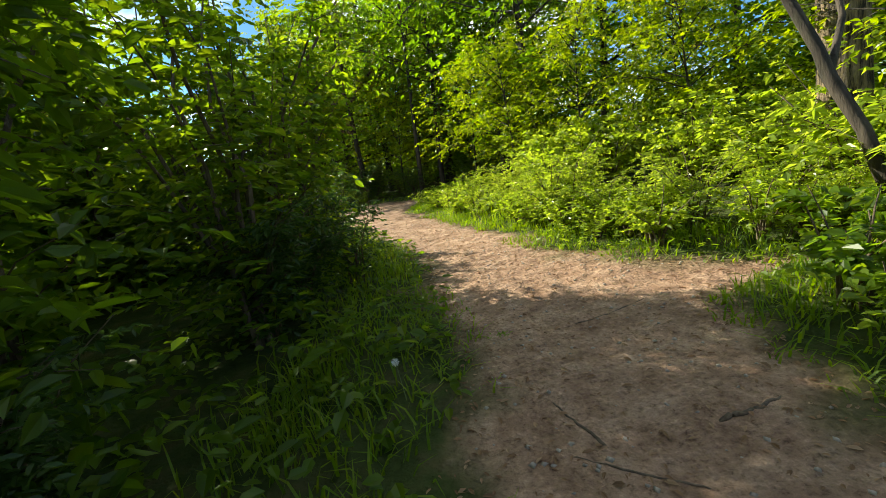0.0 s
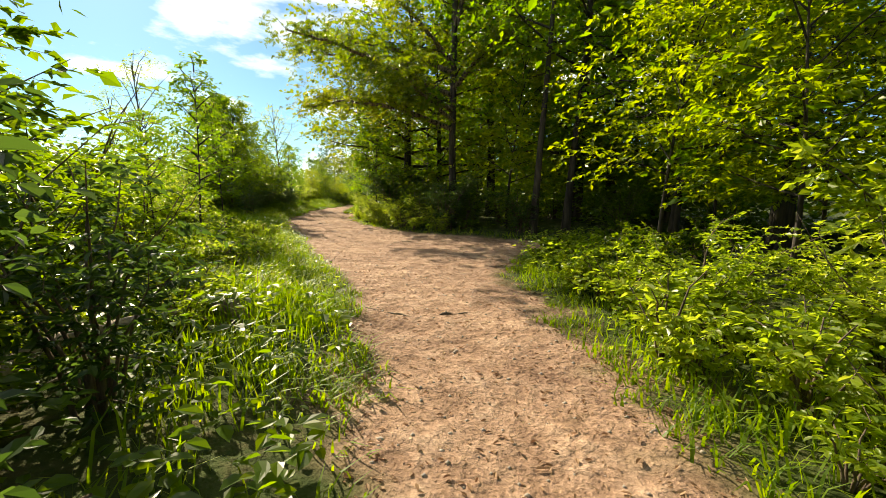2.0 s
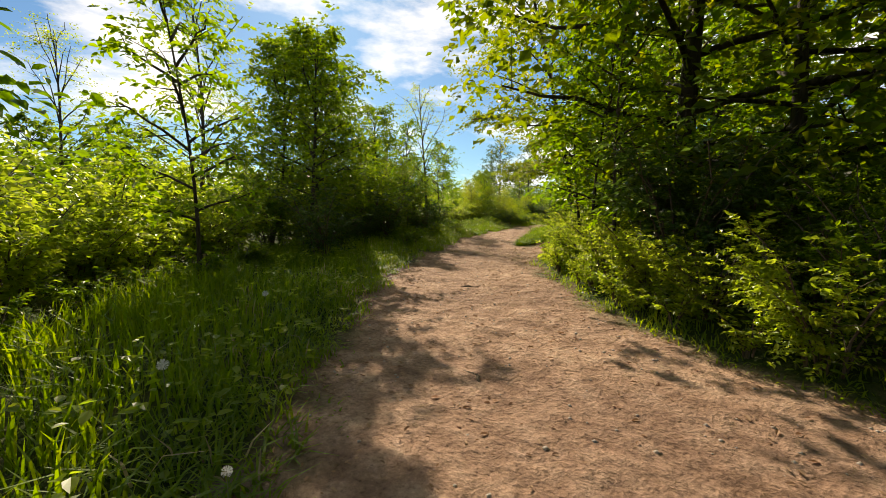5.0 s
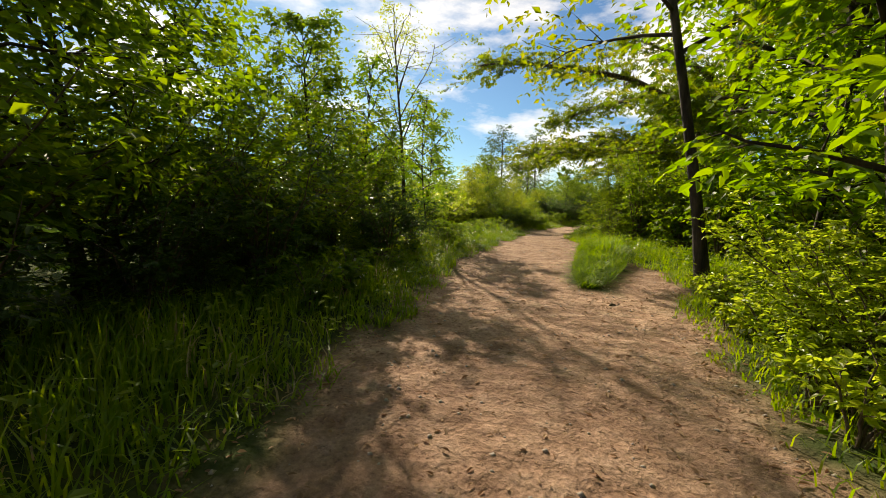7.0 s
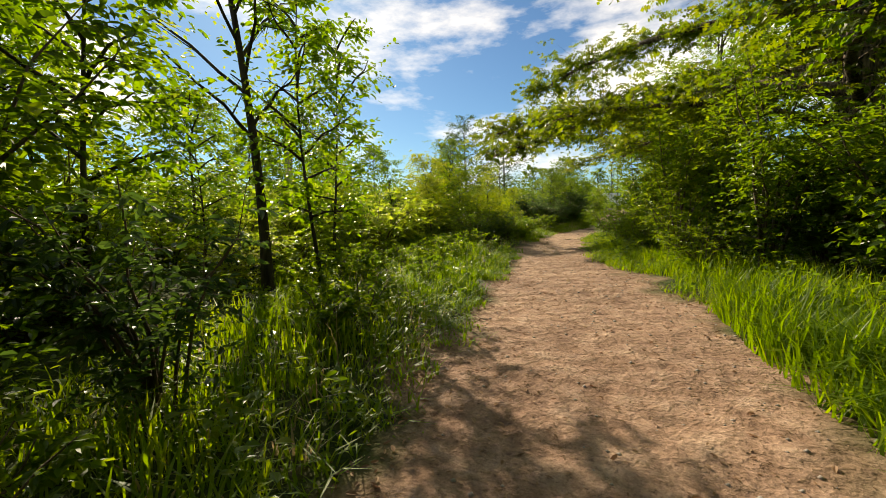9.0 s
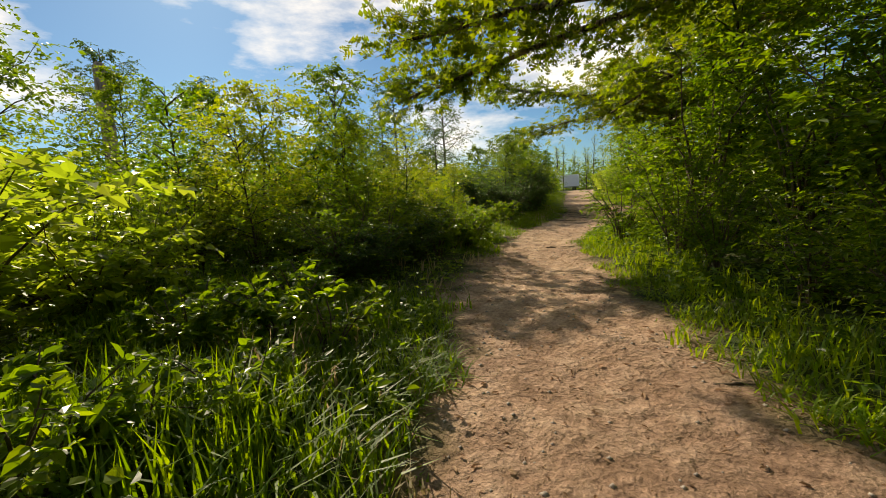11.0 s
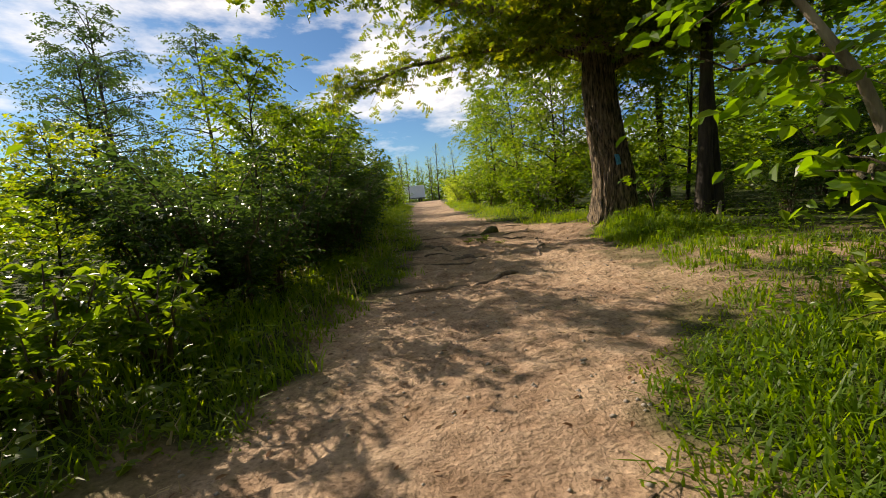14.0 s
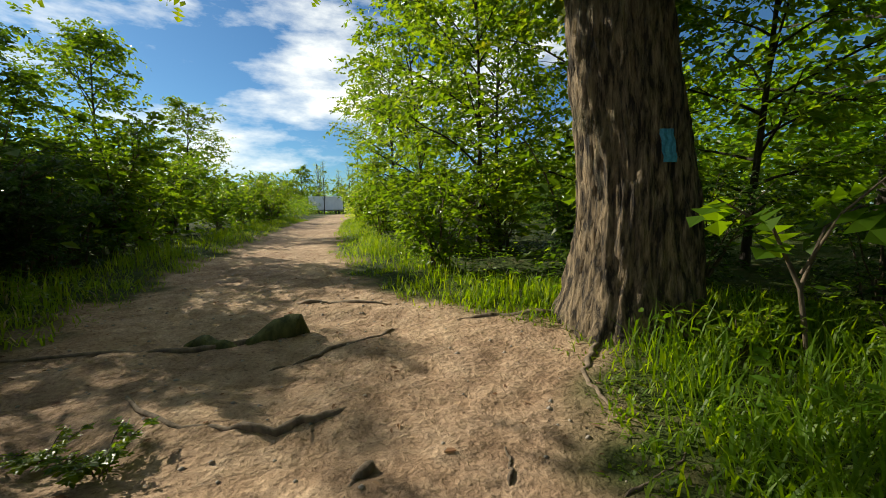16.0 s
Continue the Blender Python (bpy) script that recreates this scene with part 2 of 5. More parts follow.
def inside(x, y):
    """Metres inside the bare path (negative: beside it)."""
    d = np.minimum(x - left_edge(y), right_edge(y) - x)
    # the grassy island between the two trails
    u = np.clip((y - ISLE_Y) / ISLE_LONG, 0, 1)
    isl = np.hypot(np.abs(x - isle_mid(u)), np.maximum(0, np.abs(y - ISLE_Y - ISLE_LONG / 2) - ISLE_LONG / 2)) - isle_half(u)
    return np.minimum(d, isl)


def height(x, y):
    """The height of the ground."""
    d = inside(x, y)
    z = 0.022 * wave(x, y, 2.1, 1.0) + 0.012 * wave(x, y, 6.3, 2.0) + 0.009 * wave(x, y, 15.0, 0.7) * wave(x, y, 5.0, 1.1)
    z = z + np.clip(-d, 0, 0.6) * 0.12 + 0.1 * np.clip(-d - 0.6, 0, 6) * 0.25 * (1 + wave(x, y, 0.6, 3.0))
    z = z - 0.03 * np.clip(d, 0, 0.8)
    # footprints trodden into the bare earth
    step = np.clip(wave(x, y, 26.0, 2.7) * wave(x, y, 17.0, 0.4) * 2.2 - 0.1, -0.3, 1)
    z = z - (0.01 + 0.018 * np.clip((y - 28) / 6, 0, 1)) * step * np.clip(d / 0.3, 0, 1)
    z = z + np.clip((y - 41) * 0.016, 0, 0.34) + 0.05 * np.exp(-((x + 9.7) ** 2 + (y - 44.3) ** 2) / 0.8)
    z = z + 0.035 * wave(x, y, 7.5, 4.0) * np.exp(-((y - 43) / 3.2) ** 2) * np.clip((-10.2 - x) / 0.8, 0, 1)
    far = np.maximum(np.abs(x + 8) - 40, 0) + np.maximum(np.abs(y - 30) - 60, 0)
    return np.where(far > 0, z * np.exp(-far / 30) + 0.4 * (1 - np.exp(-far / 30)), z)


def spread(lo, hi, step, far):
    a = list(np.arange(lo, hi + step / 2, step))
    out, s = [], step
    v = hi
    while v < far:
        s *= 1.35
        v += s
        out.append(v)
    back, s, v = [], step, lo
    while v > -far:
        s *= 1.35
        v -= s
        back.append(v)
    return np.array(back[::-1] + a + out)


def raw_mesh(name, verts, faces, mats, smooth=False):
    """verts: n x 3 array; faces: list of arrays n x 3 or n x 4, one for each material."""
    me = bpy.data.meshes.new(name)
    groups = [(f, i) for i, f in enumerate(faces) if len(f)]
    loops = np.concatenate([np.asarray(f).ravel() for f, _ in groups]).astype(np.int32)
    totals = np.concatenate([np.full(len(f), np.asarray(f).shape[1]) for f, _ in groups]).astype(np.int32)
    idx = np.concatenate([np.full(len(f), i) for f, i in groups]).astype(np.int32)
    starts = np.concatenate([[0], np.cumsum(totals)[:-1]]).astype(np.int32)
    me.vertices.add(len(verts))
    me.vertices.foreach_set("co", np.asarray(verts, dtype=np.float32).ravel())
    me.loops.add(len(loops))
    me.loops.foreach_set("vertex_index", loops)
    me.polygons.add(len(totals))
    me.polygons.foreach_set("loop_start", starts)
    me.polygons.foreach_set("loop_total", totals)
    me.polygons.foreach_set("material_index", idx)
    me.polygons.foreach_set("use_smooth", np.full(len(totals), smooth))
    for m in mats:
        me.materials.append(m)
    me.update(calc_edges=True)
    return me


gx, gy = spread(-14.6, 2.0, 0.065, 2500), spread(-0.5, 49.0, 0.065, 2500)
GX, GY = np.meshgrid(gx, gy)
gz = height(GX, GY)
nx, ny = len(gx), len(gy)
ii = (np.arange(ny - 1)[:, None] * nx + np.arange(nx - 1)[None, :]).ravel()
gme = raw_mesh("ground", np.stack([GX, GY, gz], -1).reshape(-1, 3), [np.stack([ii, ii + 1, ii + nx + 1, ii + nx], -1)], [EARTH], True)
bare = np.clip(inside(GX, GY) / 0.34 + 0.5 + 0.7 * wave(GX, GY, 3.1, 0.5) + 0.5 * wave(GX, GY, 11.0, 1.5), 0, 1)
# thin, half-bare turf beside the oak
sand = np.clip(1.3 - np.hypot((GX + 9.5) / 1.8, (GY - 40.1) / 1.6), 0, 1) * np.clip(0.75 + 0.9 * wave(GX, GY, 4.0, 0.3), 0, 1)
bare = np.maximum(bare, sand)
bare = np.where(GY > 110, 0, bare)
att = gme.attributes.new("bare", "FLOAT", "POINT")
att.data.foreach_set("value", bare.ravel().astype(np.float32))
tagged(new("ground", gme), "trodden reddish sandy earth path between grassy verges", "ground", kind="structure")


def ground_z(x, y):
    return float(height(np.float64(x), np.float64(y)))


# ---- plant building ----


class Wood:
    """Gathers tapered tubes into one mesh."""

    def __init__(self):
        self.v, self.f, self.n = [], [], 0

    def tube(self, pts, radii, sides=6, cap=True):
        pts = np.asarray(pts, float)
        k = len(pts)
        tang = np.gradient(pts, axis=0)
        tang /= np.linalg.norm(tang, axis=1)[:, None] + 1e-9
        ref = np.array([1.0, 0, 0]) if abs(tang[0][2]) > 0.7 else np.array([0, 0, 1.0])
        a = np.cross(tang, ref)
        a /= np.linalg.norm(a, axis=1)[:, None] + 1e-9
        b = np.cross(tang, a)
        ang = np.arange(sides) * 2 * np.pi / sides
        ring = (np.cos(ang)[None, :, None] * a[:, None, :] + np.sin(ang)[None, :, None] * b[:, None, :]) * np.asarray(radii)[:, None, None]
        v = (pts[:, None, :] + ring).reshape(-1, 3)
        i, j = np.meshgrid(np.arange(k - 1), np.arange(sides), indexing="ij")
        i, j = i.ravel(), j.ravel()
        j2 = (j + 1) % sides
        f = np.stack([i * sides + j, i * sides + j2, (i + 1) * sides + j2, (i + 1) * sides + j], -1) + self.n
        self.v.append(v)
        self.f.append(f)
        self.n += len(v)

    def mesh(self, name, mat, smooth=True):
        return raw_mesh(name, np.concatenate(self.v), [np.concatenate(self.f)], [mat], smooth)


def unit(v):
    return v / (np.linalg.norm(v, axis=-1, keepdims=True) + 1e-9)


def leaves(pos, axis, up, size, shape="oval", width=0.5):
    """Verts and faces of many thin leaves: folded along the midrib, drooping at the tip."""
    n = len(pos)
    d = unit(axis)
    s = unit(np.cross(d, up))
    u = np.cross(s, d)
    L = np.asarray(size)[:, None] * np.ones((n, 1))
    W = L * width

    def at(along, across, lift):
        return pos + d * L * along + s * W * across + u * L * lift
    if shape == "diamond":
        v = np.stack([at(0, 0, 0), at(0.45, 0.5, 0.08), at(1, 0, -0.08), at(0.45, -0.5, 0.08)], 1)
        k = np.array([[0, 2, 1], [0, 3, 2]])
    elif shape == "oval":
        v = np.stack([at(0, 0, 0), at(0.28, 0.46, 0.07), at(0.68, 0.38, 0.03), at(1, 0, -0.14), at(0.68, -0.38, 0.03), at(0.28, -0.46, 0.07)], 1)
        k = np.array([[0, 3, 2, 1], [0, 5, 4, 3]])
    elif shape == "lobed":
        v = np.stack([at(0, 0, 0), at(0.3, 0, 0), at(0.62, 0, -0.02), at(1, 0, -0.12),
                      at(0.22, 0.48, 0.06), at(0.5, 0.62, 0.05), at(0.8, 0.4, 0.0),
                      at(0.22, -0.48, 0.06), at(0.5, -0.62, 0.05), at(0.8, -0.4, 0.0)], 1)
        k = np.array([[0, 1, 4], [1, 2, 5], [2, 3, 6], [0, 7, 1], [1, 8, 2], [2, 9, 3]])
    m = v.shape[1]
    f = (k[None] + (np.arange(n) * m)[:, None, None]).reshape(-1, k.shape[1])
    return v.reshape(-1, 3), f


def twig_leaves(rng, starts, ways, lengths, per, size, droop=0.3):
    """Leaves set alternately along twigs: place, axis, up and size for each."""
    n = len(starts)
    t = (np.arange(per) + rng.random((n, per))) / per
    lengths = np.asarray(lengths)[:, None]
    pos = starts[:, None, :] + ways[:, None, :] * (t * lengths)[..., None]
    pos[..., 2] -= droop * (t ** 2) * lengths * 0.5
    side = unit(np.cross(ways, np.array([0, 0, 1.0])))
    flip = np.where((np.arange(per) % 2)[None, :] > 0, 1, -1)
    ax = ways[:, None, :] * 0.7 + side[:, None, :] * flip[..., None] * 0.9 + rng.normal(0, 0.35, (n, per, 3))
    ax[..., 2] -= 0.25
    up = np.array([0, 0, 1.0]) + rng.normal(0, 0.5, (n, per, 3))
    sz = size * rng.uniform(0.55, 1.2, (n, per))
    return pos.reshape(-1, 3), ax.reshape(-1, 3), up.reshape(-1, 3), sz.ravel()


def part(name, me, parent, label=""):
    ob = new(name, me)
    ob.parent = parent
    if label:
        tagged(ob, label)
    return ob


def thing(name, m, label, category, group="", kind=""):
    ob = new(name)
    ob.matrix_world = m
    return tagged(ob, label, category, group, kind)


def shrub_meshes(seed, h, r, stems, twigs, per, size, mat, shape="oval", width=0.5, low=0.12, leafy=1.0):
    """A many-stemmed bush: arching stems and sprays of leaves, uneven in outline."""
    rng = np.random.default_rng(seed)
    w = Wood()
    starts, ways, lens = [], [], []
    for i in range(stems):
        a = rng.uniform(0, 2 * np.pi)
        hh = h * rng.uniform(0.55, 1.0)
        rr = r * rng.uniform(0.25, 0.95)
        k = np.linspace(0, 1, 6)
        base = np.array([np.cos(a), np.sin(a), 0]) * r * 0.15 * rng.random()
        bend = rng.uniform(1.3, 2.2)
        p = base + np.stack([np.cos(a) * rr * k ** bend, np.sin(a) * rr * k ** bend, hh * k ** 0.9], -1) + rng.normal(0, 0.03 * h, (6, 3)) * k[:, None]
        rad = np.linspace(0.008 + 0.006 * h, 0.003, 6)
        w.tube(p, rad, 4)
        for j in range(twigs):
            t = rng.uniform(low, 1.0) ** 0.75
            q = np.array([np.interp(t, k, p[:, c]) for c in range(3)])
            b = a + rng.normal(0, 1.3)
            way = np.array([np.cos(b), np.sin(b), rng.uniform(-0.25, 0.75)])
            way /= np.linalg.norm(way)
            L = r * rng.uniform(0.2, 0.55) * (1.2 - 0.5 * t)
            starts.append(q)
            ways.append(way)
            lens.append(L)
            if j % 8 == 0:
                w.tube([q, q + way * L * 0.5, q + way * L - np.array([0, 0, 0.15 * L])], [0.005, 0.003, 0.0015], 3)
    pos, ax, up, sz = twig_leaves(rng, np.array(starts), np.array(ways), lens, per, size)
    keep = pos[:, 2] > 0.03
    v, f = leaves(pos[keep], ax[keep], up[keep], sz[keep], shape, width)
    return w.mesh("stem", TWIG), raw_mesh("foliage", v, [f], [mat])


def tree_meshes(seed, h, r, crown_low, crown_r, limbs, mat, size, per=9, twigs=9, lean=(0, 0), shape="diamond", width=0.55, sparse=1.0, bark=BARK, flat=0.35, wob=0.02):
    """A tapered trunk, limbs that fork, and a crown of leaf sprays with gaps."""
    rng = np.random.default_rng(seed)
    w = Wood()
    k = np.linspace(0, 1, 10)
    trunk = np.stack([lean[0] * k * h + wob * h * np.sin(3.1 * k + seed), lean[1] * k * h + wob * h * np.sin(2.3 * k + 2 * seed), h * k], -1)
    trunk -= trunk[0]
    rad = r * (1 - 0.85 * k) + 0.35 * r * np.exp(-k * h / 0.25)
    trunk[0, 2] = -0.15
    w.tube(trunk, rad, 10)
    starts, ways, lens = [], [], []
    for i in range(limbs):
        t = crown_low + (0.97 - crown_low) * (i + rng.random()) / limbs
        a = i * 2.4 + rng.uniform(-0.5, 0.5)
        base = np.array([np.interp(t, k, trunk[:, c]) for c in range(3)])
        rel = (t - crown_low) / (1 - crown_low)
        prof = (0.75 + 0.5 * np.sin(np.pi * rel)) * (1.05 - 0.45 * rel)
        L = crown_r * prof * rng.uniform(0.7, 1.15)
        el = flat + 0.7 * rel + rng.uniform(-0.15, 0.2)
        q = np.linspace(0, 1, 6)
        d = np.array([np.cos(a) * np.cos(el), np.sin(a) * np.cos(el), np.sin(el)])
        p = base + d * L * q[:, None] + np.cumsum(rng.normal(0, 0.035 * L, (6, 3)), 0) * q[:, None]
        p[:, 2] -= 0.12 * L * q ** 2
        r0 = max(0.012, r * 0.42 * (1 - 0.7 * t))
        w.tube(p, r0 * (1 - 0.85 * q) + 0.004, 6)
        for j in range(int(twigs * sparse) + 1):
            u = rng.uniform(0.25, 1.0)
            s0 = np.array([np.interp(u, q, p[:, c]) for c in range(3)])
            b = a + rng.uniform(-1.5, 1.5)
            e2 = rng.uniform(-0.35, 0.6)
            way = np.array([np.cos(b) * np.cos(e2), np.sin(b) * np.cos(e2), np.sin(e2)])
            l2 = L * rng.uniform(0.2, 0.45)
            if j % 2 == 0:
                w.tube([s0, s0 + way * l2 * 0.55, s0 + way * l2], [0.3 * r0 * (1.1 - u) + 0.006, 0.005, 0.002], 3)
            for m in range(4):
                b3 = b + rng.uniform(-1.6, 1.6)
                e3 = rng.uniform(-0.7, 0.5)
                off = rng.normal(0, 0.3, 3) * l2
                starts.append(s0 + way * l2 * rng.uniform(0.1, 1.1) + off)
                ways.append(np.array([np.cos(b3) * np.cos(e3), np.sin(b3) * np.cos(e3), np.sin(e3)]))
                lens.append(l2 * rng.uniform(0.4, 0.85) + 0.12)
    pos, ax, up, sz = twig_leaves(rng, np.array(starts), np.array(ways), lens, per, size)
    v, f = leaves(pos, ax, up, sz, shape, width)
    return w.mesh("trunk", bark), raw_mesh("crown", v, [f], [mat])


def plant(name, meshes, names, m, label, category, group=""):
    ob = thing(name, m, label, category, group)
    for n, me in zip(names, meshes):
        part(n, me, ob)
    return ob


def stand(x, y, turn=0.0, size=1.0, tall=1.0, sink=0.0):
    """A pose on the ground, with a size."""
    return Matrix.Translation((x, y, ground_z(x, y) - sink)) @ Matrix.Rotation(turn, 4, "Z") @ Matrix.Diagonal((size, size, size * tall, 1))


def put_plants(name, proto, names, places, label, category, group):
    """places: rows of x, y, size, tall; proto: a list of mesh pairs."""
    rng = random.Random(name + label)
    for i, (x, y, size, tall) in enumerate(places):
        me = proto[rng.randrange(len(proto))]
        ob = thing(name, Matrix.Identity(4), label, category, group)
        ob.matrix_world = stand(x, y, rng.uniform(0, 6.28), size, tall)
        for n, mesh in zip(names, me):
            p = part(n, mesh, ob)
            if name == "weed":
                tagged(p, kind="stuff")

# ---- plants: one set of meshes for each kind ----
BUSH_A = [shrub_meshes(11 + i, 1.7, 1.1, 14, 15, 13, 0.074, SHRUB, low=0.03) for i in range(3)]
BUSH_BACK = [shrub_meshes(16 + i, 1.8, 1.2, 12, 12, 11, 0.13, SHRUB, "diamond", 0.62, low=0.03) for i in range(3)]
# mostly for shaded spots: the gloom is in the leaf colour
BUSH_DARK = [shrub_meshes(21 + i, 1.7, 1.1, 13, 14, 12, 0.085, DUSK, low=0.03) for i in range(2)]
BUSH_PALE = [shrub_meshes(31 + i, 1.35, 1.05, 14, 15, 20, 0.062, PALE, "diamond", 0.62, low=0.03) for i in range(3)]
PALE_BACK = [shrub_meshes(36 + i, 1.4, 1.1, 12, 12, 11, 0.115, PALE, "diamond", 0.62, low=0.03) for i in range(2)]
BUSH_TALL = [shrub_meshes(41 + i, 3.6, 1.35, 10, 34, 12, 0.1, SHRUB, low=0.02) for i in range(2)]
TALL_BACK = [shrub_meshes(46 + i, 3.6, 1.5, 10, 24, 12, 0.16, SHRUB, "diamond", 0.62, low=0.02) for i in range(2)]
HERB = [shrub_meshes(51 + i, 0.55, 0.38, 8, 8, 9, 0.062, PALE, width=0.55, low=0.25) for i in range(3)]
HERB_DARK = [shrub_meshes(61 + i, 0.5, 0.4, 8, 8, 9, 0.066, SHRUB, width=0.6, low=0.2) for i in range(2)]
SAPLING = [tree_meshes(71 + i, 3.4, 0.022, 0.2, 0.7, 18, MAPLE, 0.085, 6, 4, shape="oval", wob=0.035) for i in range(3)]
YOUNG = [tree_meshes(81 + i, 4.8, 0.05, 0.12, 1.5, 22, SHRUB, 0.115, 9, 8, wob=0.025, width=0.6) for i in range(3)]
YOUNG_YELLOW = [tree_meshes(86 + i, 4.4, 0.04, 0.25, 1.6, 18, YELLOW, 0.12, 8, 7, wob=0.03) for i in range(2)]
SPARSE = [tree_meshes(91 + i, 5.2, 0.06, 0.3, 1.7, 16, PALE, 0.08, 6, 4, wob=0.03, flat=0.75) for i in range(2)]
WOOD_TREE = [tree_meshes(101 + i, 10.5, 0.17, 0.14, 3.4, 26, MAPLE, 0.2, 8, 9, wob=0.015, flat=0.12, width=0.62) for i in range(3)]
WOOD_OAK = [tree_meshes(111 + i, 9.5, 0.2, 0.18, 3.9, 26, OAK, 0.21, 8, 9, wob=0.022, flat=0.1, width=0.65) for i in range(2)]
LAYERED = [tree_meshes(121 + i, 7.5, 0.1, 0.16, 1.8, 30, DUSK, 0.12, 8, 6, wob=0.006, flat=0.1) for i in range(2)]
FAR_TREE = [tree_meshes(131 + i, 9.0, 0.2, 0.06, 3.6, 18, SHRUB, 0.45, 6, 5, wob=0.02, width=0.7) for i in range(3)]
FAR_BARE = [tree_meshes(141 + i, 8.5, 0.1, 0.25, 1.8, 22, PALE, 0.12, 2, 3, wob=0.02, flat=0.8) for i in range(2)]
rnd = random.Random(5)


def strip(side, y0, y1, near, far, count, size=(0.8, 1.2), tall=(0.85, 1.2), clear=None):
    """Places beside the path: side -1 is the left-hand side."""
    rows = []
    for i in range(count):
        y = y0 + (y1 - y0) * (i + rnd.random()) / count
        o = near + (far - near) * rnd.random()
        x = float(left_edge(y)) - o if side < 0 else float(right_edge(y)) + o
        if clear and any((x - a) ** 2 + (y - b) ** 2 < c * c for a, b, c in clear):
            continue
        rows.append((x, y, rnd.uniform(*size), rnd.uniform(*tall)))
    return rows


STEMS = ("stem", "foliage")
TREE = ("trunk", "crown")
OPEN = [(0.3, 13.4, 2.0), (-9.3, 40.6, 1.9), (-9.1, 44.2, 0.9), (-8.1, 25.0, 1.2), (-10.3, 38.0, 1.0)]

# the dark thicket beside the start of the walk
put_plants("bush", BUSH_TALL, STEMS, strip(-1, -2.5, 4.6, 1.05, 1.9, 8, (0.7, 0.9)), "tall dense leafy bush in deep shade", "bush", "thicket beside the path")
put_plants("shrub", TALL_BACK, STEMS, strip(-1, -4, 4.8, 2.2, 5.5, 14, (0.8, 1.05)), "tall dense leafy shrub in deep shade", "shrub", "thicket beside the path")
put_plants("shrub", TALL_BACK, STEMS, strip(-1, 4.9, 7.6, 2.0, 4.2, 6, (0.7, 0.9)), "tall leafy shrub behind a fallen log", "shrub", "thicket beside the path")
# the thicket's gloom is painted into these leaves
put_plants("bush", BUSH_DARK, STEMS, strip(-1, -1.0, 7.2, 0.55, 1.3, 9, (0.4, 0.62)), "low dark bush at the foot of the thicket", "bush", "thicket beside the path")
# trees added mostly out of view, to shade the thicket and the path's start
put_plants("tree", WOOD_TREE, TREE, [(-4.5, 1.0, 0.7, 1), (-3.8, -3.5, 0.8, 1), (-8.5, 1.0, 0.7, 1), (-6.6, 4.6, 0.75, 1), (-5.2, 3.2, 0.6, 1), (-4.9, 6.3, 0.42, 1)], "leafy tree standing in a dark thicket", "tree", "trees in the thicket")
# herbs and low bushes further along the left-hand verge
put_plants("shrub", BUSH_BACK, STEMS, strip(-1, 5.5, 9.5, 1.6, 4.8, 12, (0.5, 0.8)), "leafy green shrub behind tall weeds", "shrub", "bushes beyond the verge")
# pale leaves put sunlight into the row's colour
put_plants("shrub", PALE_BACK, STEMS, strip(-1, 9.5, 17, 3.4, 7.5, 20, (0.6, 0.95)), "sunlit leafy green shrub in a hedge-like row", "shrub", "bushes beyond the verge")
put_plants("weed", HERB, STEMS, strip(-1, 7.0, 12.5, 0.7, 2.6, 26, (0.5, 0.95)), "broad-leaved weed in long grass", "weed", "weeds on the verge")
put_plants("young_tree", YOUNG, TREE, [(-11.6, 17.9, 0.8, 1), (-13.4, 20.5, 0.85, 1), (-9.9, 9.8, 0.8, 1), (-16, 13, 0.9, 1)], "young leafy tree rising over bushes", "tree", "young trees")
put_plants("young_tree", SAPLING, TREE, [(-7.1, 12.7, 1.0, 1), (-6.2, 10.6, 0.6, 1), (-4.9, 9.6, 0.5, 1), (-8.3, 14.8, 0.9, 1)], "thin sapling with few broad leaves", "sapling", "saplings")
put_plants("tree", SPARSE, TREE, [(-13.9, 17.4, 0.95, 1), (-13.6, 25.6, 0.95, 1), (-16.5, 19.0, 0.8, 1), (-18, 16, 0.9, 1), (-15.0, 24.0, 0.7, 1)], "thin, sparsely leaved tree with bare limbs", "tree", "sparse trees")
put_plants("bush", BUSH_A, STEMS, strip(-1, 16.5, 21.5, 1.6, 3.5, 12, (0.65, 0.95)), "dense leafy green bush in its own shade", "bush", "bushes beyond the verge")
put_plants("bush", BUSH_TALL, STEMS, [(-11.8, 21.6, 0.7, 1), (-12.3, 22.9, 0.7, 1), (-12.8, 20.6, 0.8, 1), (-13.6, 23.9, 0.5, 1)], "tall leafy bush in its own shade", "bush", "tall bushes")
# paler leaf colour stands in for sun on these shrubs
put_plants("shrub", PALE_BACK, STEMS, strip(-1, 21.5, 31.0, 2.4, 6.0, 24, (0.6, 1.0)), "leafy green shrub behind long grass", "shrub", "bushes beyond the verge")
put_plants("young_tree", SAPLING, TREE, strip(-1, 18, 26, 3.0, 5.0, 7, (0.7, 1.0)), "slender sapling among bushes", "sapling", "saplings")
put_plants("young_tree", YOUNG, TREE, strip(-1, 24, 34, 4.5, 9.0, 5, (0.5, 0.7)), "young leafy tree rising over bushes", "tree", "young trees")
put_plants("bush", BUSH_A, STEMS, strip(-1, 30.5, 40.0, 2.3, 5.5, 24, (0.5, 0.8)), "leafy green bush on the path's shady side", "bush", "bushes beyond the verge")
put_plants("young_tree", YOUNG, TREE, [(-19.2, 39.6, 0.6, 1), (-18.6, 34.0, 0.6, 1)], "young leafy tree rising over bushes", "tree", "young trees")
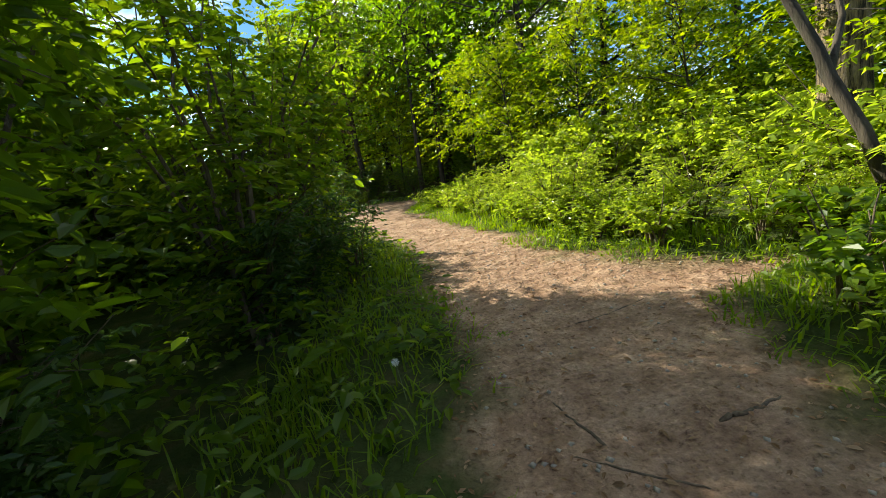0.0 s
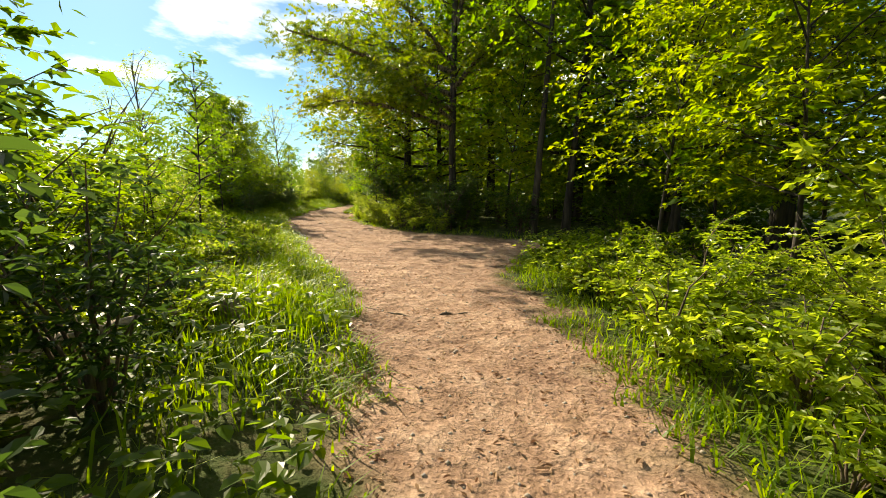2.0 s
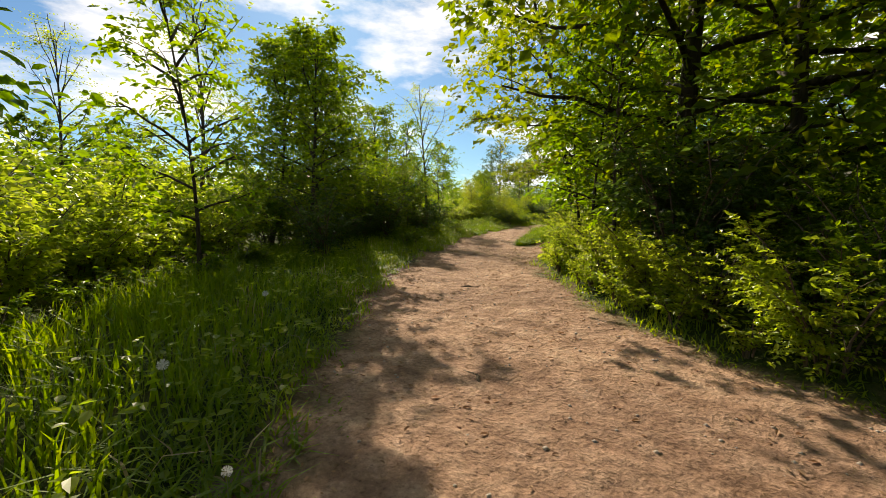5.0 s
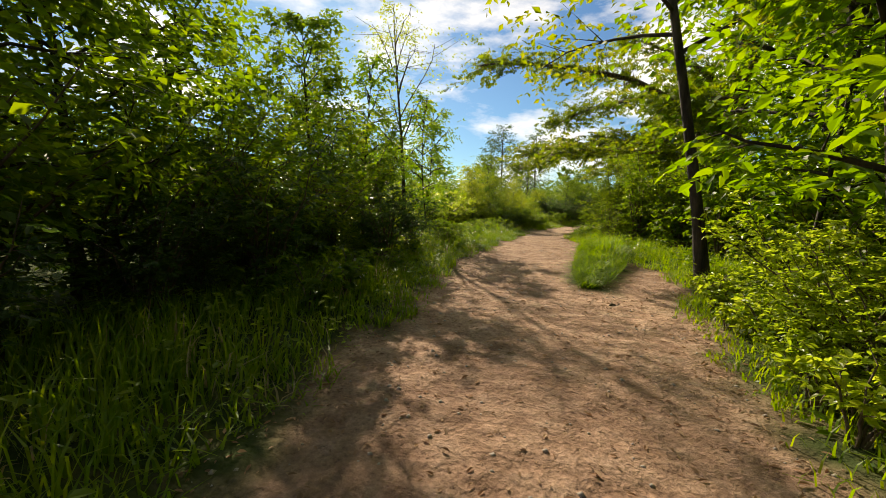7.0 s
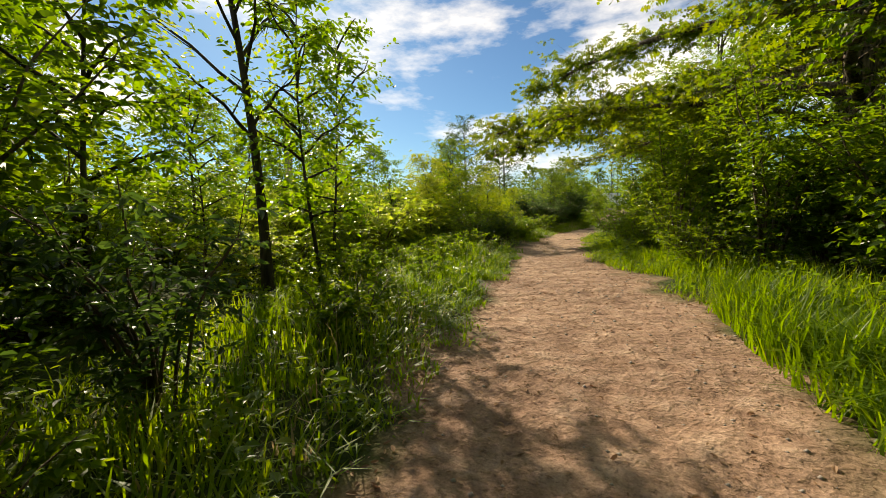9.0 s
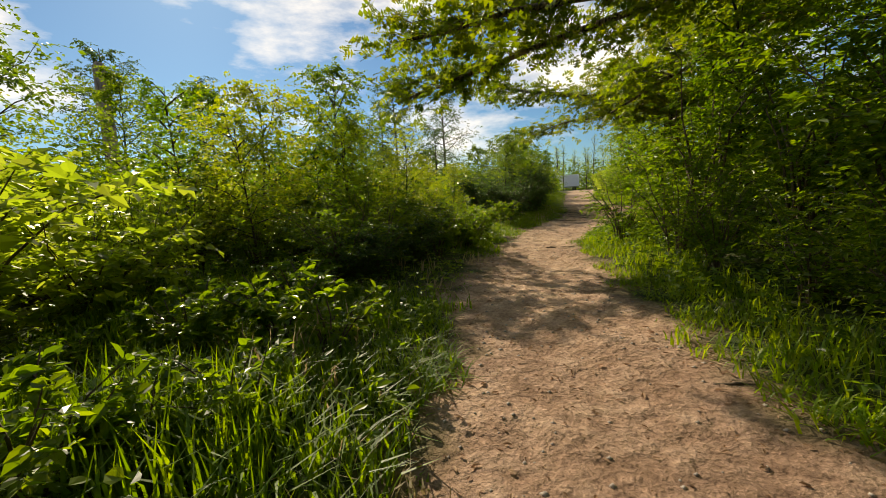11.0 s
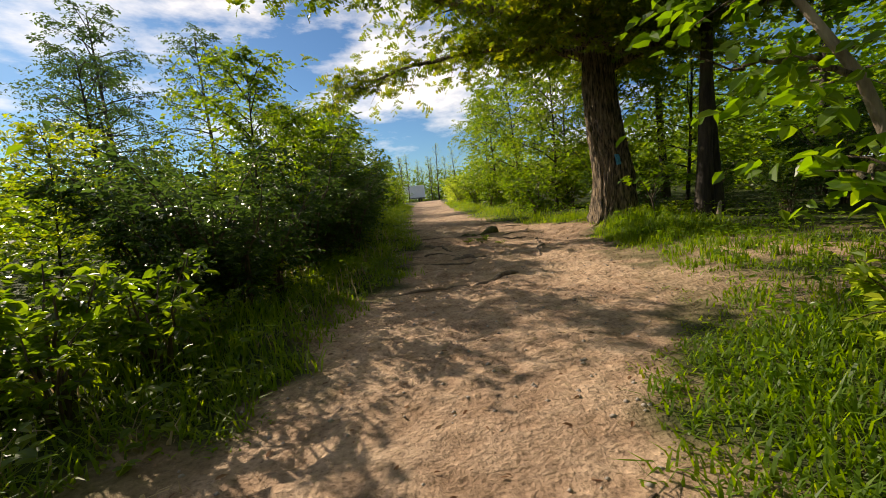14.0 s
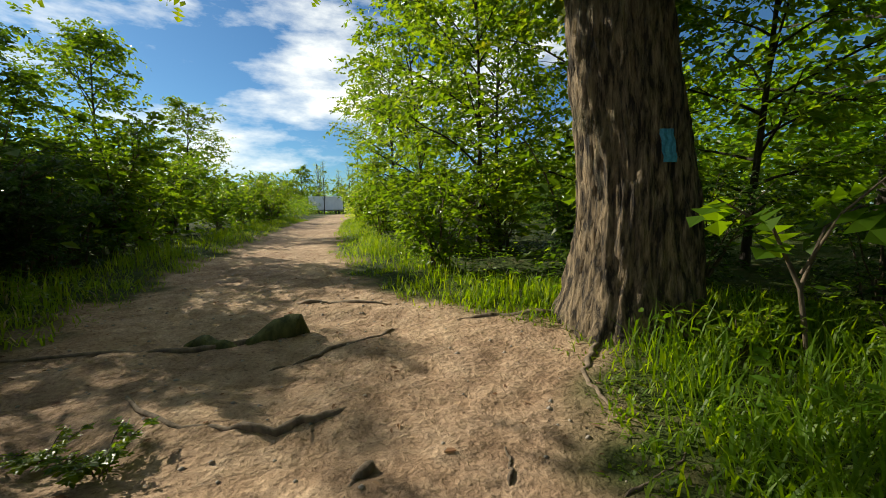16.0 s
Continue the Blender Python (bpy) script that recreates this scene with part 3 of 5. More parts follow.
# leaf colour darkened to stand in for the bushes' shaded side
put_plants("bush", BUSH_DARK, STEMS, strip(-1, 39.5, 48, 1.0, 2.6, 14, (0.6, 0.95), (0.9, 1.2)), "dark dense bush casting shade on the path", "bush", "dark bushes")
put_plants("conifer", LAYERED, TREE, [(-15.8, 45.4, 0.38, 1), (-17.4, 42.9, 0.42, 1)], "dark tree with layered boughs", "tree", "layered trees")
put_plants("tree", LAYERED, TREE, [(-22.6, 50.1, 0.95, 1), (-20.2, 51.6, 0.9, 1), (-28.0, 38.0, 0.85, 1), (-25.2, 53, 0.9, 1), (-30, 44, 0.9, 1)], "tall tree with thin layered boughs", "tree", "layered trees")
put_plants("young_tree", YOUNG, TREE, [(-15.4, 47.6, 0.6, 1), (-15.6, 50.5, 0.8, 1), (-16.0, 55.0, 0.75, 1)], "young leafy tree rising over bushes", "tree", "young trees")
put_plants("shrub", BUSH_BACK, STEMS, strip(-1, 48, 70, 0.8, 3.5, 12, (0.8, 1.25)) + [(-14.9, 60.2, 0.85, 1.4), (-15.2, 63.0, 0.9, 1.4)], "sunlit leafy shrub along the straight path", "shrub", "bushes along the far path")

# backlit glow helped by a paler leaf colour
put_plants("bush", BUSH_PALE, STEMS, strip(-1, 25.5, 31.5, 2.4, 3.8, 11, (0.55, 0.85)), "leafy bush with sun shining through its leaves", "bush", "bushes beyond the verge")
# deep shade here comes partly from the darker leaf colour
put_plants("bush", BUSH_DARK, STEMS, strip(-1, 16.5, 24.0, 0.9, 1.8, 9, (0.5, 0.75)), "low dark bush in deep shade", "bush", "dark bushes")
put_plants("bush", BUSH_A, STEMS, strip(-1, 31.2, 35.2, 1.3, 3.0, 9, (0.5, 0.78)), "low leafy bush in deep shade", "bush", "bushes beyond the verge")
put_plants("weed", HERB_DARK, STEMS, strip(-1, 32.5, 40.0, 0.45, 2.3, 24, (0.5, 0.95)), "broad-leaved weed in thick grass", "weed", "weeds on the verge")
put_plants("weed", HERB_DARK, STEMS, strip(-1, 18.5, 31.0, 0.6, 2.0, 20, (0.5, 0.9)), "broad-leaved weed in thick grass", "weed", "weeds on the verge")
put_plants("weed", HERB, STEMS, strip(1, 34.8, 38.4, 0.6, 2.6, 14, (0.4, 0.8)), "broad-leaved weed in turf", "weed", "weeds on the verge")
put_plants("weed", HERB_DARK, STEMS, [(-11.62, 43.3, 0.42, 0.6), (-11.85, 43.4, 0.34, 0.5), (-11.35, 43.0, 0.25, 0.5), (-8.9, 43.5, 0.5, 1), (-8.5, 43.1, 0.6, 1)], "small leafy weed among roots", "weed", "weeds near the oak")
put_plants("young_tree", YOUNG_YELLOW, TREE, [(-15.6, 37.6, 0.3, 1), (-15.2, 35.2, 0.32, 1), (-15.9, 40.4, 0.36, 1), (-14.9, 31.4, 0.36, 1), (-16.5, 29.6, 0.45, 1), (-15.0, 33.4, 0.42, 1), (-14.9, 34.9, 0.4, 1), (-15.8, 32.4, 0.5, 1)], "small tree with yellow-green leaves", "tree", "young yellow-green trees")
put_plants("bush", BUSH_A, STEMS, [(-3.8, 8.3, 0.7, 1), (-3.9, 6.9, 1.05, 1), (-4.7, 8.4, 1.1, 1), (-2.4, 6.2, 0.7, 1)], "tall leafy bush behind a fallen log", "bush", "bushes beyond the verge")
put_plants("young_tree", YOUNG, TREE, [(-13.2, 22.6, 0.8, 1), (-11.7, 18.9, 0.85, 1), (-16.0, 34.4, 0.6, 1), (-14.6, 43.6, 0.5, 1), (-14.5, 41.7, 0.52, 1), (-10.4, 17.7, 0.78, 1)], "young leafy tree shading the path", "tree", "young trees")
put_plants("shrub", TALL_BACK, STEMS, [(-14.5, 45.7, 0.72, 1), (-14.3, 44.1, 0.66, 1), (-14.9, 47.2, 0.75, 1), (-14.6, 49.0, 0.7, 1)], "tall dark shrub shading the path", "shrub", "dark bushes")
# sunlit look painted with the pale leaf, as in the row behind
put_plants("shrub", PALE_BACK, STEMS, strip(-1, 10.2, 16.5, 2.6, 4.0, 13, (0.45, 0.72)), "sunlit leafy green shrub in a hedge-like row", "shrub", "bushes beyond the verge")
put_plants("bush", BUSH_A, STEMS, strip(-1, 31.2, 34.8, 0.75, 1.5, 11, (0.4, 0.62)), "low leafy bush in deep shade", "bush", "bushes beyond the verge")
# near-black shade at the verge, put into the leaf colour
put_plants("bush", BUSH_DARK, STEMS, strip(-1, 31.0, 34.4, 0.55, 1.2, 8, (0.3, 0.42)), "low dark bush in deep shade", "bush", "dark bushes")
put_plants("young_tree", SAPLING, TREE, [(-13.1, 25.9, 1.0, 1), (-13.4, 24.0, 1.1, 1), (-13.9, 26.9, 1.0, 1)] + strip(-1, 31.8, 35.8, 1.8, 3.6, 8, (0.45, 0.7)), "slender sapling with backlit leaves among bushes", "sapling", "saplings")
put_plants("weed", HERB_DARK, STEMS, strip(-1, 33.8, 39.2, 0.35, 2.6, 56, (0.6, 1.05)), "broad-leaved weed in thick grass", "weed", "weeds on the verge")
# shaded side of the bush row, painted as darker leaves
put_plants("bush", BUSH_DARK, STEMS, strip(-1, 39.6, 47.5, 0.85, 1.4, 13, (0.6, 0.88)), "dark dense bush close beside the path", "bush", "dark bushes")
put_plants("weed", HERB_DARK, STEMS, strip(-1, 7.6, 17.0, 1.2, 2.6, 16, (0.5, 0.9)), "broad-leaved weed in long grass", "weed", "weeds on the verge")
put_plants("weed", HERB_DARK, STEMS, strip(-1, 25.5, 31.0, 0.5, 2.2, 26, (0.5, 0.85)), "broad-leaved weed in long grass", "weed", "weeds on the verge")
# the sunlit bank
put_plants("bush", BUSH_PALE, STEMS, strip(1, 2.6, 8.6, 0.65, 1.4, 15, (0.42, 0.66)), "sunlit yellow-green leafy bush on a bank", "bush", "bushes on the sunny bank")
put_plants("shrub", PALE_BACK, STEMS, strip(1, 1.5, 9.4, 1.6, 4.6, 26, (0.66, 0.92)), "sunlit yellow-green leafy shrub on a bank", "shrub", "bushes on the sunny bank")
put_plants("weed", HERB_DARK, STEMS, strip(1, -1.0, 2.6, 0.3, 1.6, 8, (0.7, 1.1)), "low leafy weed in shade beside the path", "weed", "weeds on the verge")
put_plants("young_tree", YOUNG_YELLOW, TREE, [(-0.9, 16.4, 1.0, 1), (1.4, 11.3, 0.75, 1), (2.1, 9.7, 0.72, 1), (3.2, 8.2, 0.7, 1), (3.0, 10.8, 0.7, 1), (4.6, 6.9, 0.75, 1), (2.6, 12.6, 0.75, 1), (5.6, 8.8, 0.85, 1), (4.8, 3.9, 0.75, 1), (6.5, 5.5, 0.9, 1)], "slender young tree with yellow-green leaves", "tree", "young yellow-green trees")
put_plants("tree", WOOD_TREE, TREE, [(3.3, 12.2, 0.85, 1), (7.6, 6.5, 0.75, 1), (8.6, 11.0, 0.9, 1)], "leafy woodland tree with a dark trunk", "tree", "woodland trees")
put_plants("weed", HERB, STEMS, strip(1, 2.9, 9.4, 0.25, 0.9, 34, (0.6, 1.0)), "leafy weed in grass at the bank's foot", "weed", "weeds on the verge")
put_plants("weed", HERB_DARK, STEMS, strip(1, 9.2, 12.4, 0.25, 2.4, 26, (0.5, 0.95)), "low leafy weed in the wood's shade", "weed", "weeds on the verge")
# the shady wood
BARE_LOW = [tree_meshes(171 + i, 9.0, 0.09, 0.4, 2.6, 16, MAPLE, 0.14, 8, 7, wob=0.018, flat=0.3, width=0.62) for i in range(2)]
put_plants("tree", BARE_LOW, TREE, [(-0.2, 15.3, 1.0, 1), (0.6, 15.9, 1.05, 1), (2.9, 15.4, 1.0, 1), (-2.6, 17.6, 0.9, 1)], "woodland tree with a dark bare lower trunk", "tree", "woodland trees")
put_plants("bush", BUSH_PALE, STEMS, strip(1, 15.3, 22.3, 0.45, 1.0, 14, (0.42, 0.7)), "low glossy-leaved bush at the wood's edge", "bush", "bushes under the trees")
put_plants("bush", BUSH_A, STEMS, strip(1, 15.2, 22.0, 1.4, 2.4, 9, (0.6, 0.85)), "tall glossy-leaved bush at the wood's edge", "bush", "bushes under the trees")
put_plants("weed", HERB, STEMS, strip(1, 15.0, 22.8, 0.12, 0.5, 26, (0.4, 0.75)), "sunlit leafy weed at the path's edge", "weed", "weeds on the verge")
put_plants("tree", WOOD_TREE, TREE, [(-1.7, 20.7, 1.0, 1), (0.1, 22.9, 0.95, 1), (3.4, 17.2, 0.9, 1), (1.1, 18.7, 1.05, 1), (6.0, 21.0, 1.0, 1), (-2.8, 26.5, 1.0, 1)], "leafy woodland tree with a dark trunk", "tree", "woodland trees")
put_plants("tree", WOOD_OAK, TREE, [(-4.75, 20.2, 0.85, 1), (-3.5, 19.7, 0.6, 1), (2.4, 20.1, 1.0, 1), (2.0, 26.5, 1.0, 1), (6.5, 14.5, 0.95, 1), (-1.0, 30.5, 1.0, 1)], "oak with spreading leafy boughs and a dark trunk", "tree", "woodland oaks")
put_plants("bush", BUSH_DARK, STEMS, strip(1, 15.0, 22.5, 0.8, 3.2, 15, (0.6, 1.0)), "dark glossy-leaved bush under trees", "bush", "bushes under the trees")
put_plants("bush", BUSH_A, STEMS, [(1.8, 15.6, 0.7, 1), (-0.6, 16.2, 0.7, 1), (3.5, 14.0, 0.7, 1), (2.4, 17.5, 0.9, 1), (-1.2, 18.2, 0.8, 1), (0.5, 19.5, 0.9, 1), (4.0, 21, 1.1, 1), (4.6, 17.6, 1.1, 1)], "shaded leafy bush under trees", "bush", "bushes under the trees")
put_plants("young_tree", SAPLING, TREE, [(-5.9, 19.6, 1.2, 1), (-6.4, 20.9, 1.3, 1), (-6.0, 21.8, 1.3, 1), (-5.3, 18.4, 1.1, 1), (-6.6, 22.6, 1.2, 1)], "slender sapling beside the path", "sapling", "saplings")
put_plants("shrub", BUSH_BACK, STEMS, strip(1, 22.5, 29.5, 1.5, 4.5, 20, (0.7, 1.05), clear=OPEN), "leafy green shrub behind a strip of grass", "shrub", "bushes under the trees")
put_plants("bush", BUSH_TALL, STEMS, strip(1, 27.5, 35.5, 1.0, 2.2, 9, (0.6, 0.85)), "tall leafy bush forming a green wall", "bush", "green wall")
put_plants("bush", BUSH_A, STEMS, strip(1, 28.5, 35.0, 0.55, 1.0, 9, (0.5, 0.72)), "leafy bush at the foot of a green wall", "bush", "green wall")
put_plants("tree", WOOD_TREE, TREE, [(-5.6, 27.2, 0.85, 1), (-4.2, 36.5, 0.9, 1), (-5.0, 40.3, 0.85, 1), (-4.6, 31.0, 0.9, 1)], "leafy woodland tree with a dark trunk", "tree", "woodland trees")
put_plants("shrub", BUSH_BACK, STEMS, strip(1, 35, 39.5, 1.9, 4.5, 15, (0.7, 1.0), clear=OPEN), "leafy shrub under trees", "shrub", "bushes under the trees")
put_plants("young_tree", SAPLING, TREE, [(-9.6, 36.4, 0.9, 1), (-9.0, 37.6, 1.0, 1), (-9.8, 34.8, 0.9, 1)], "slim sapling with broad bright leaves", "sapling", "saplings")
# the wood round the large oak
HIGH = [tree_meshes(161 + i, 8.5, 0.115, 0.42, 2.4, 16, MAPLE, 0.12, 8, 7, wob=0.02, flat=0.3, width=0.62) for i in range(2)]
put_plants("tree", HIGH, TREE, [(-8.1, 43.05, 1.0, 1), (-7.7, 43.35, 0.95, 1), (-6.2, 47.6, 0.95, 1)], "woodland tree with a dark bare lower trunk", "tree", "woodland trees")
put_plants("tree", WOOD_TREE, TREE, [(-2.6, 47.0, 0.8, 1), (-1.5, 42.0, 0.8, 1)], "leafy woodland tree with a dark trunk", "tree", "woodland trees")
put_plants("young_tree", YOUNG, TREE, [(-9.2, 47.4, 0.85, 1), (-8.4, 48.9, 0.95, 1), (-9.6, 50.2, 0.95, 1), (-9.9, 53.0, 0.9, 1), (-8.0, 46.3, 0.8, 1), (-7.0, 45.3, 0.8, 1), (-9.9, 57, 0.9, 1)], "young maple with bright green leaves", "tree", "young maples")
put_plants("shrub", BUSH_BACK, STEMS, strip(1, 45.5, 60, 0.7, 2.6, 16, (0.65, 1.0)), "leafy shrub along the path under trees", "shrub", "bushes along the far path")
# dark leaves add the wood's shade by colour
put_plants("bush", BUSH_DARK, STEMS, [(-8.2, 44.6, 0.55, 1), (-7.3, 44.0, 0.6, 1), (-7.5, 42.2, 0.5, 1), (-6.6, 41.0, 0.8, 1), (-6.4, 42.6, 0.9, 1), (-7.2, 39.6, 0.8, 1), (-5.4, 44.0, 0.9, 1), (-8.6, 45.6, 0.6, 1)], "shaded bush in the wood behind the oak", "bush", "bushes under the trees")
put_plants("shrub", PALE_BACK, STEMS, strip(1, 60, 78, 0.6, 3.0, 6, (0.9, 1.3)), "bright sunlit shrub at the path's end", "shrub", "bushes along the far path")

# distance
far = []
for i in range(74):
    a = rnd.uniform(0, 2 * math.pi)
    d = rnd.uniform(42, 95)
    x, y = -8 + d * math.cos(a), 28 + d * 1.15 * math.sin(a)
    if -20 < x < -6 and y > 40:
        continue
    far.append((x, y, rnd.uniform(0.5, 0.95), rnd.uniform(0.8, 1.1)))
put_plants("tree", FAR_TREE, TREE, far, "distant leafy tree at the edge of open ground", "tree", "distant trees")
put_plants("tree", FAR_BARE, TREE, [(-13.5 + rnd.uniform(-9, 5), rnd.uniform(115, 150), rnd.uniform(0.9, 1.3), 1) for i in range(16)], "distant, nearly bare grey tree", "tree", "distant bare trees")


def leaf_mass(name, label, seed, count, x_of, y0, y1, depth, top, size, mat, floor=0.0):
    """Far thicket too deep to tell plants apart: heaped sprays of leaves with an uneven top."""
    rng = np.random.default_rng(seed)
    nc = count // 12
    y = rng.uniform(y0, y1, nc)
    o = rng.uniform(0, depth, nc)
    x = x_of(y) + o
    crest = top * (0.62 + 0.38 * wave(x, y, 0.9, seed) + 0.2 * wave(x, y, 2.7, seed + 1))
    z = floor + (crest - floor) * rng.random(nc) ** 0.8
    keep = z > 0.05
    C = np.column_stack([x, y, z])[keep]
    P = np.repeat(C, 12, 0) + rng.normal(0, 1.0, (len(C) * 12, 3)) * (size * 1.7, size * 1.7, size * 0.8)
    P[:, 2] = np.maximum(P[:, 2], 0.03) + height(P[:, 0], P[:, 1])
    a = rng.uniform(0, 2 * np.pi, len(P))
    ax = np.stack([np.cos(a), np.sin(a), rng.uniform(-0.6, 0.3, len(P))], -1)
    up = np.array([0, 0, 1.0]) + rng.normal(0, 0.5, (len(P), 3))
    v, f = leaves(P, ax, up, size * rng.uniform(0.6, 1.25, len(P)), "diamond", 0.62)
    tagged(new(name, raw_mesh(name, v, [f], [mat])), label, "thicket", kind="stuff")


leaf_mass("scrub", "leafy green scrub behind the first bushes", 11, 30000, lambda y: left_edge(y) - 12, 8, 41, 7.5, 1.7, 0.12, SHRUB)
leaf_mass("scrub", "leafy green scrub behind dark bushes", 12, 16000, lambda y: left_edge(y) - 9, 40, 58, 6.5, 2.2, 0.13, SHRUB)
leaf_mass("scrub", "pale green bushes at the path's far end", 13, 9000, lambda y: right_edge(y) + 0.3, 61, 70, 3, 2.0, 0.13, PALE)
leaf_mass("far_wood", "hazy far line of trees", 14, 26000, lambda y: -70 + 0 * y, 128, 150, 140, 8.0, 0.9, SHRUB)
leaf_mass("far_wood", "hazy far line of trees", 15, 16000, lambda y: -75 + 0 * y, -40, 128, 14, 8.0, 0.9, SHRUB)
leaf_mass("scrub", "dense green scrub beyond the bushes", 1, 42000, lambda y: left_edge(y) - 15, 2, 60, 9, 2.6, 0.2, SHRUB)
leaf_mass("scrub", "dense dark scrub behind the thicket", 2, 20000, lambda y: left_edge(y) - 6.5, -8, 8, 4, 2.8, 0.16, SHRUB)
leaf_mass("undergrowth", "dense green undergrowth deep in the wood", 3, 46000, lambda y: right_edge(y) + 5.5, 6, 60, 6, 3.6, 0.19, SHRUB)
leaf_mass("wood_edge", "far leafy edge of the wood", 4, 40000, lambda y: right_edge(y) + 11, -4, 62, 6, 7.5, 0.3, MAPLE)
leaf_mass("scrub", "green scrub along the far path", 5, 20000, lambda y: left_edge(y) - 8, 46, 92, 7, 2.6, 0.2, SHRUB)
leaf_mass("scrub", "green scrub along the far path", 6, 20000, lambda y: right_edge(y) + 1.2, 58, 92, 7, 3.0, 0.22, PALE)
leaf_mass("scrub", "scrub behind the start of the walk", 7, 9000, lambda y: -8 + 0 * y, -14, -8, 18, 5.0, 0.3, SHRUB)

# ---- the oak with the blue mark ----


def bow(z, lean):
    """How far the trunk's middle lies aside at a height."""
    return 0.05 * np.sin(np.pi * np.clip(z / 1.7, 0, 1)) + lean * np.clip(z - 1.0, 0, 1.6)


def oak_trunk(h, r_base, r_top, flare, lean, sides=140, rings=170, bark=OAKBARK):
    """A heavy trunk with furrowed bark plates in relief."""
    k = np.linspace(0, 1, rings)
    a = np.arange(sides) * 2 * np.pi / sides
    A, K = np.meshgrid(a, k)
    z = K * h
    r = r_base + (r_top - r_base) * K ** 0.8 + flare * np.exp(-z / 0.28) * (1 + 0.35 * np.sin(5 * A + 1.0))
    ridge = np.zeros_like(r)
    for n in range(rings):
        for s in range(sides):
            p = Vector((math.cos(a[s]) * 6.5, math.sin(a[s]) * 6.5, z[n, s] * 1.7 + 3))
            q = noise.noise(p) + 0.6 * noise.noise(p * 2.3)
            ridge[n, s] = (1 - min(1, abs(q) * 2.6)) + 0.4 * noise.noise(p * 6)
    r = r - 0.032 * (r_base / 0.425) * np.clip(ridge, -0.3, 1.2) + 0.004 * np.sin(23 * A + 9 * z)
    cx, cy = bow(z, lean[0]), lean[1] * z
    v = np.stack([cx + r * np.cos(A), cy + r * np.sin(A), z - 0.2], -1).reshape(-1, 3)
    i, j = np.meshgrid(np.arange(rings - 1), np.arange(sides), indexing="ij")
    i, j = i.ravel(), j.ravel()
    f = np.stack([i * sides + j, i * sides + (j + 1) % sides, (i + 1) * sides + (j + 1) % sides, (i + 1) * sides + j], -1)
    return raw_mesh("trunk", v, [f], [bark], True)


def limb_with_leaves(seed, pts, r0, mat, size, twigs, per, shape="lobed", hang=0.12, reach=1.15, start=0.15):
    rng = np.random.default_rng(seed)
    pts = np.asarray(pts, float)
    q = np.linspace(0, 1, len(pts))
    k = np.linspace(0, 1, 16)
    p = np.stack([np.interp(k, q, pts[:, c]) for c in range(3)], -1)
    p[1:-1] = (p[:-2] + 2 * p[1:-1] + p[2:]) / 4
    p += rng.normal(0, 0.02, p.shape) * k[:, None]
    w = Wood()
    w.tube(p, r0 * (1 - 0.85 * k) + 0.006, 8)
    S, D, L = [], [], []
    way0 = unit(pts[-1] - pts[0])
    base = math.atan2(way0[1], way0[0])
    for i in range(twigs):
        u = rng.uniform(start, 1)
        s0 = np.array([np.interp(u, k, p[:, c]) for c in range(3)])
        b = base + rng.choice([-1, 1]) * rng.uniform(0.25, 1.5)
        e = rng.uniform(-0.5, 0.75)
        d = np.array([math.cos(b) * math.cos(e), math.sin(b) * math.cos(e), math.sin(e)])
        l = reach * rng.uniform(0.35, 1.1) * (1.2 - 0.5 * u)
        mid = s0 + d * l * 0.5 + rng.normal(0, 0.05 * l, 3)
        end = s0 + d * l + np.array([0, 0, -hang * l])
        w.tube([s0, mid, end], [0.22 * r0 * (1.2 - u) + 0.004, 0.005, 0.0025], 4)
        for m in range(6):
            b3, e3 = b + rng.uniform(-1.3, 1.3), rng.uniform(-0.6, 0.45)
            S.append(mid + (end - mid) * rng.uniform(-0.9, 1.0) + rng.normal(0, 0.12, 3))
            D.append([math.cos(b3) * math.cos(e3), math.sin(b3) * math.cos(e3), math.sin(e3)])
            L.append(l * rng.uniform(0.2, 0.5) + 0.08)
    pos, ax, up, sz = twig_leaves(rng, np.array(S), np.array(D), L, per, size)
    up = up + rng.normal(0, 0.55, up.shape)
    v, f = leaves(pos, ax, up, sz, shape, 0.7)
    return w.mesh("limb", OAKBARK), raw_mesh("leaves", v, [f], [mat])


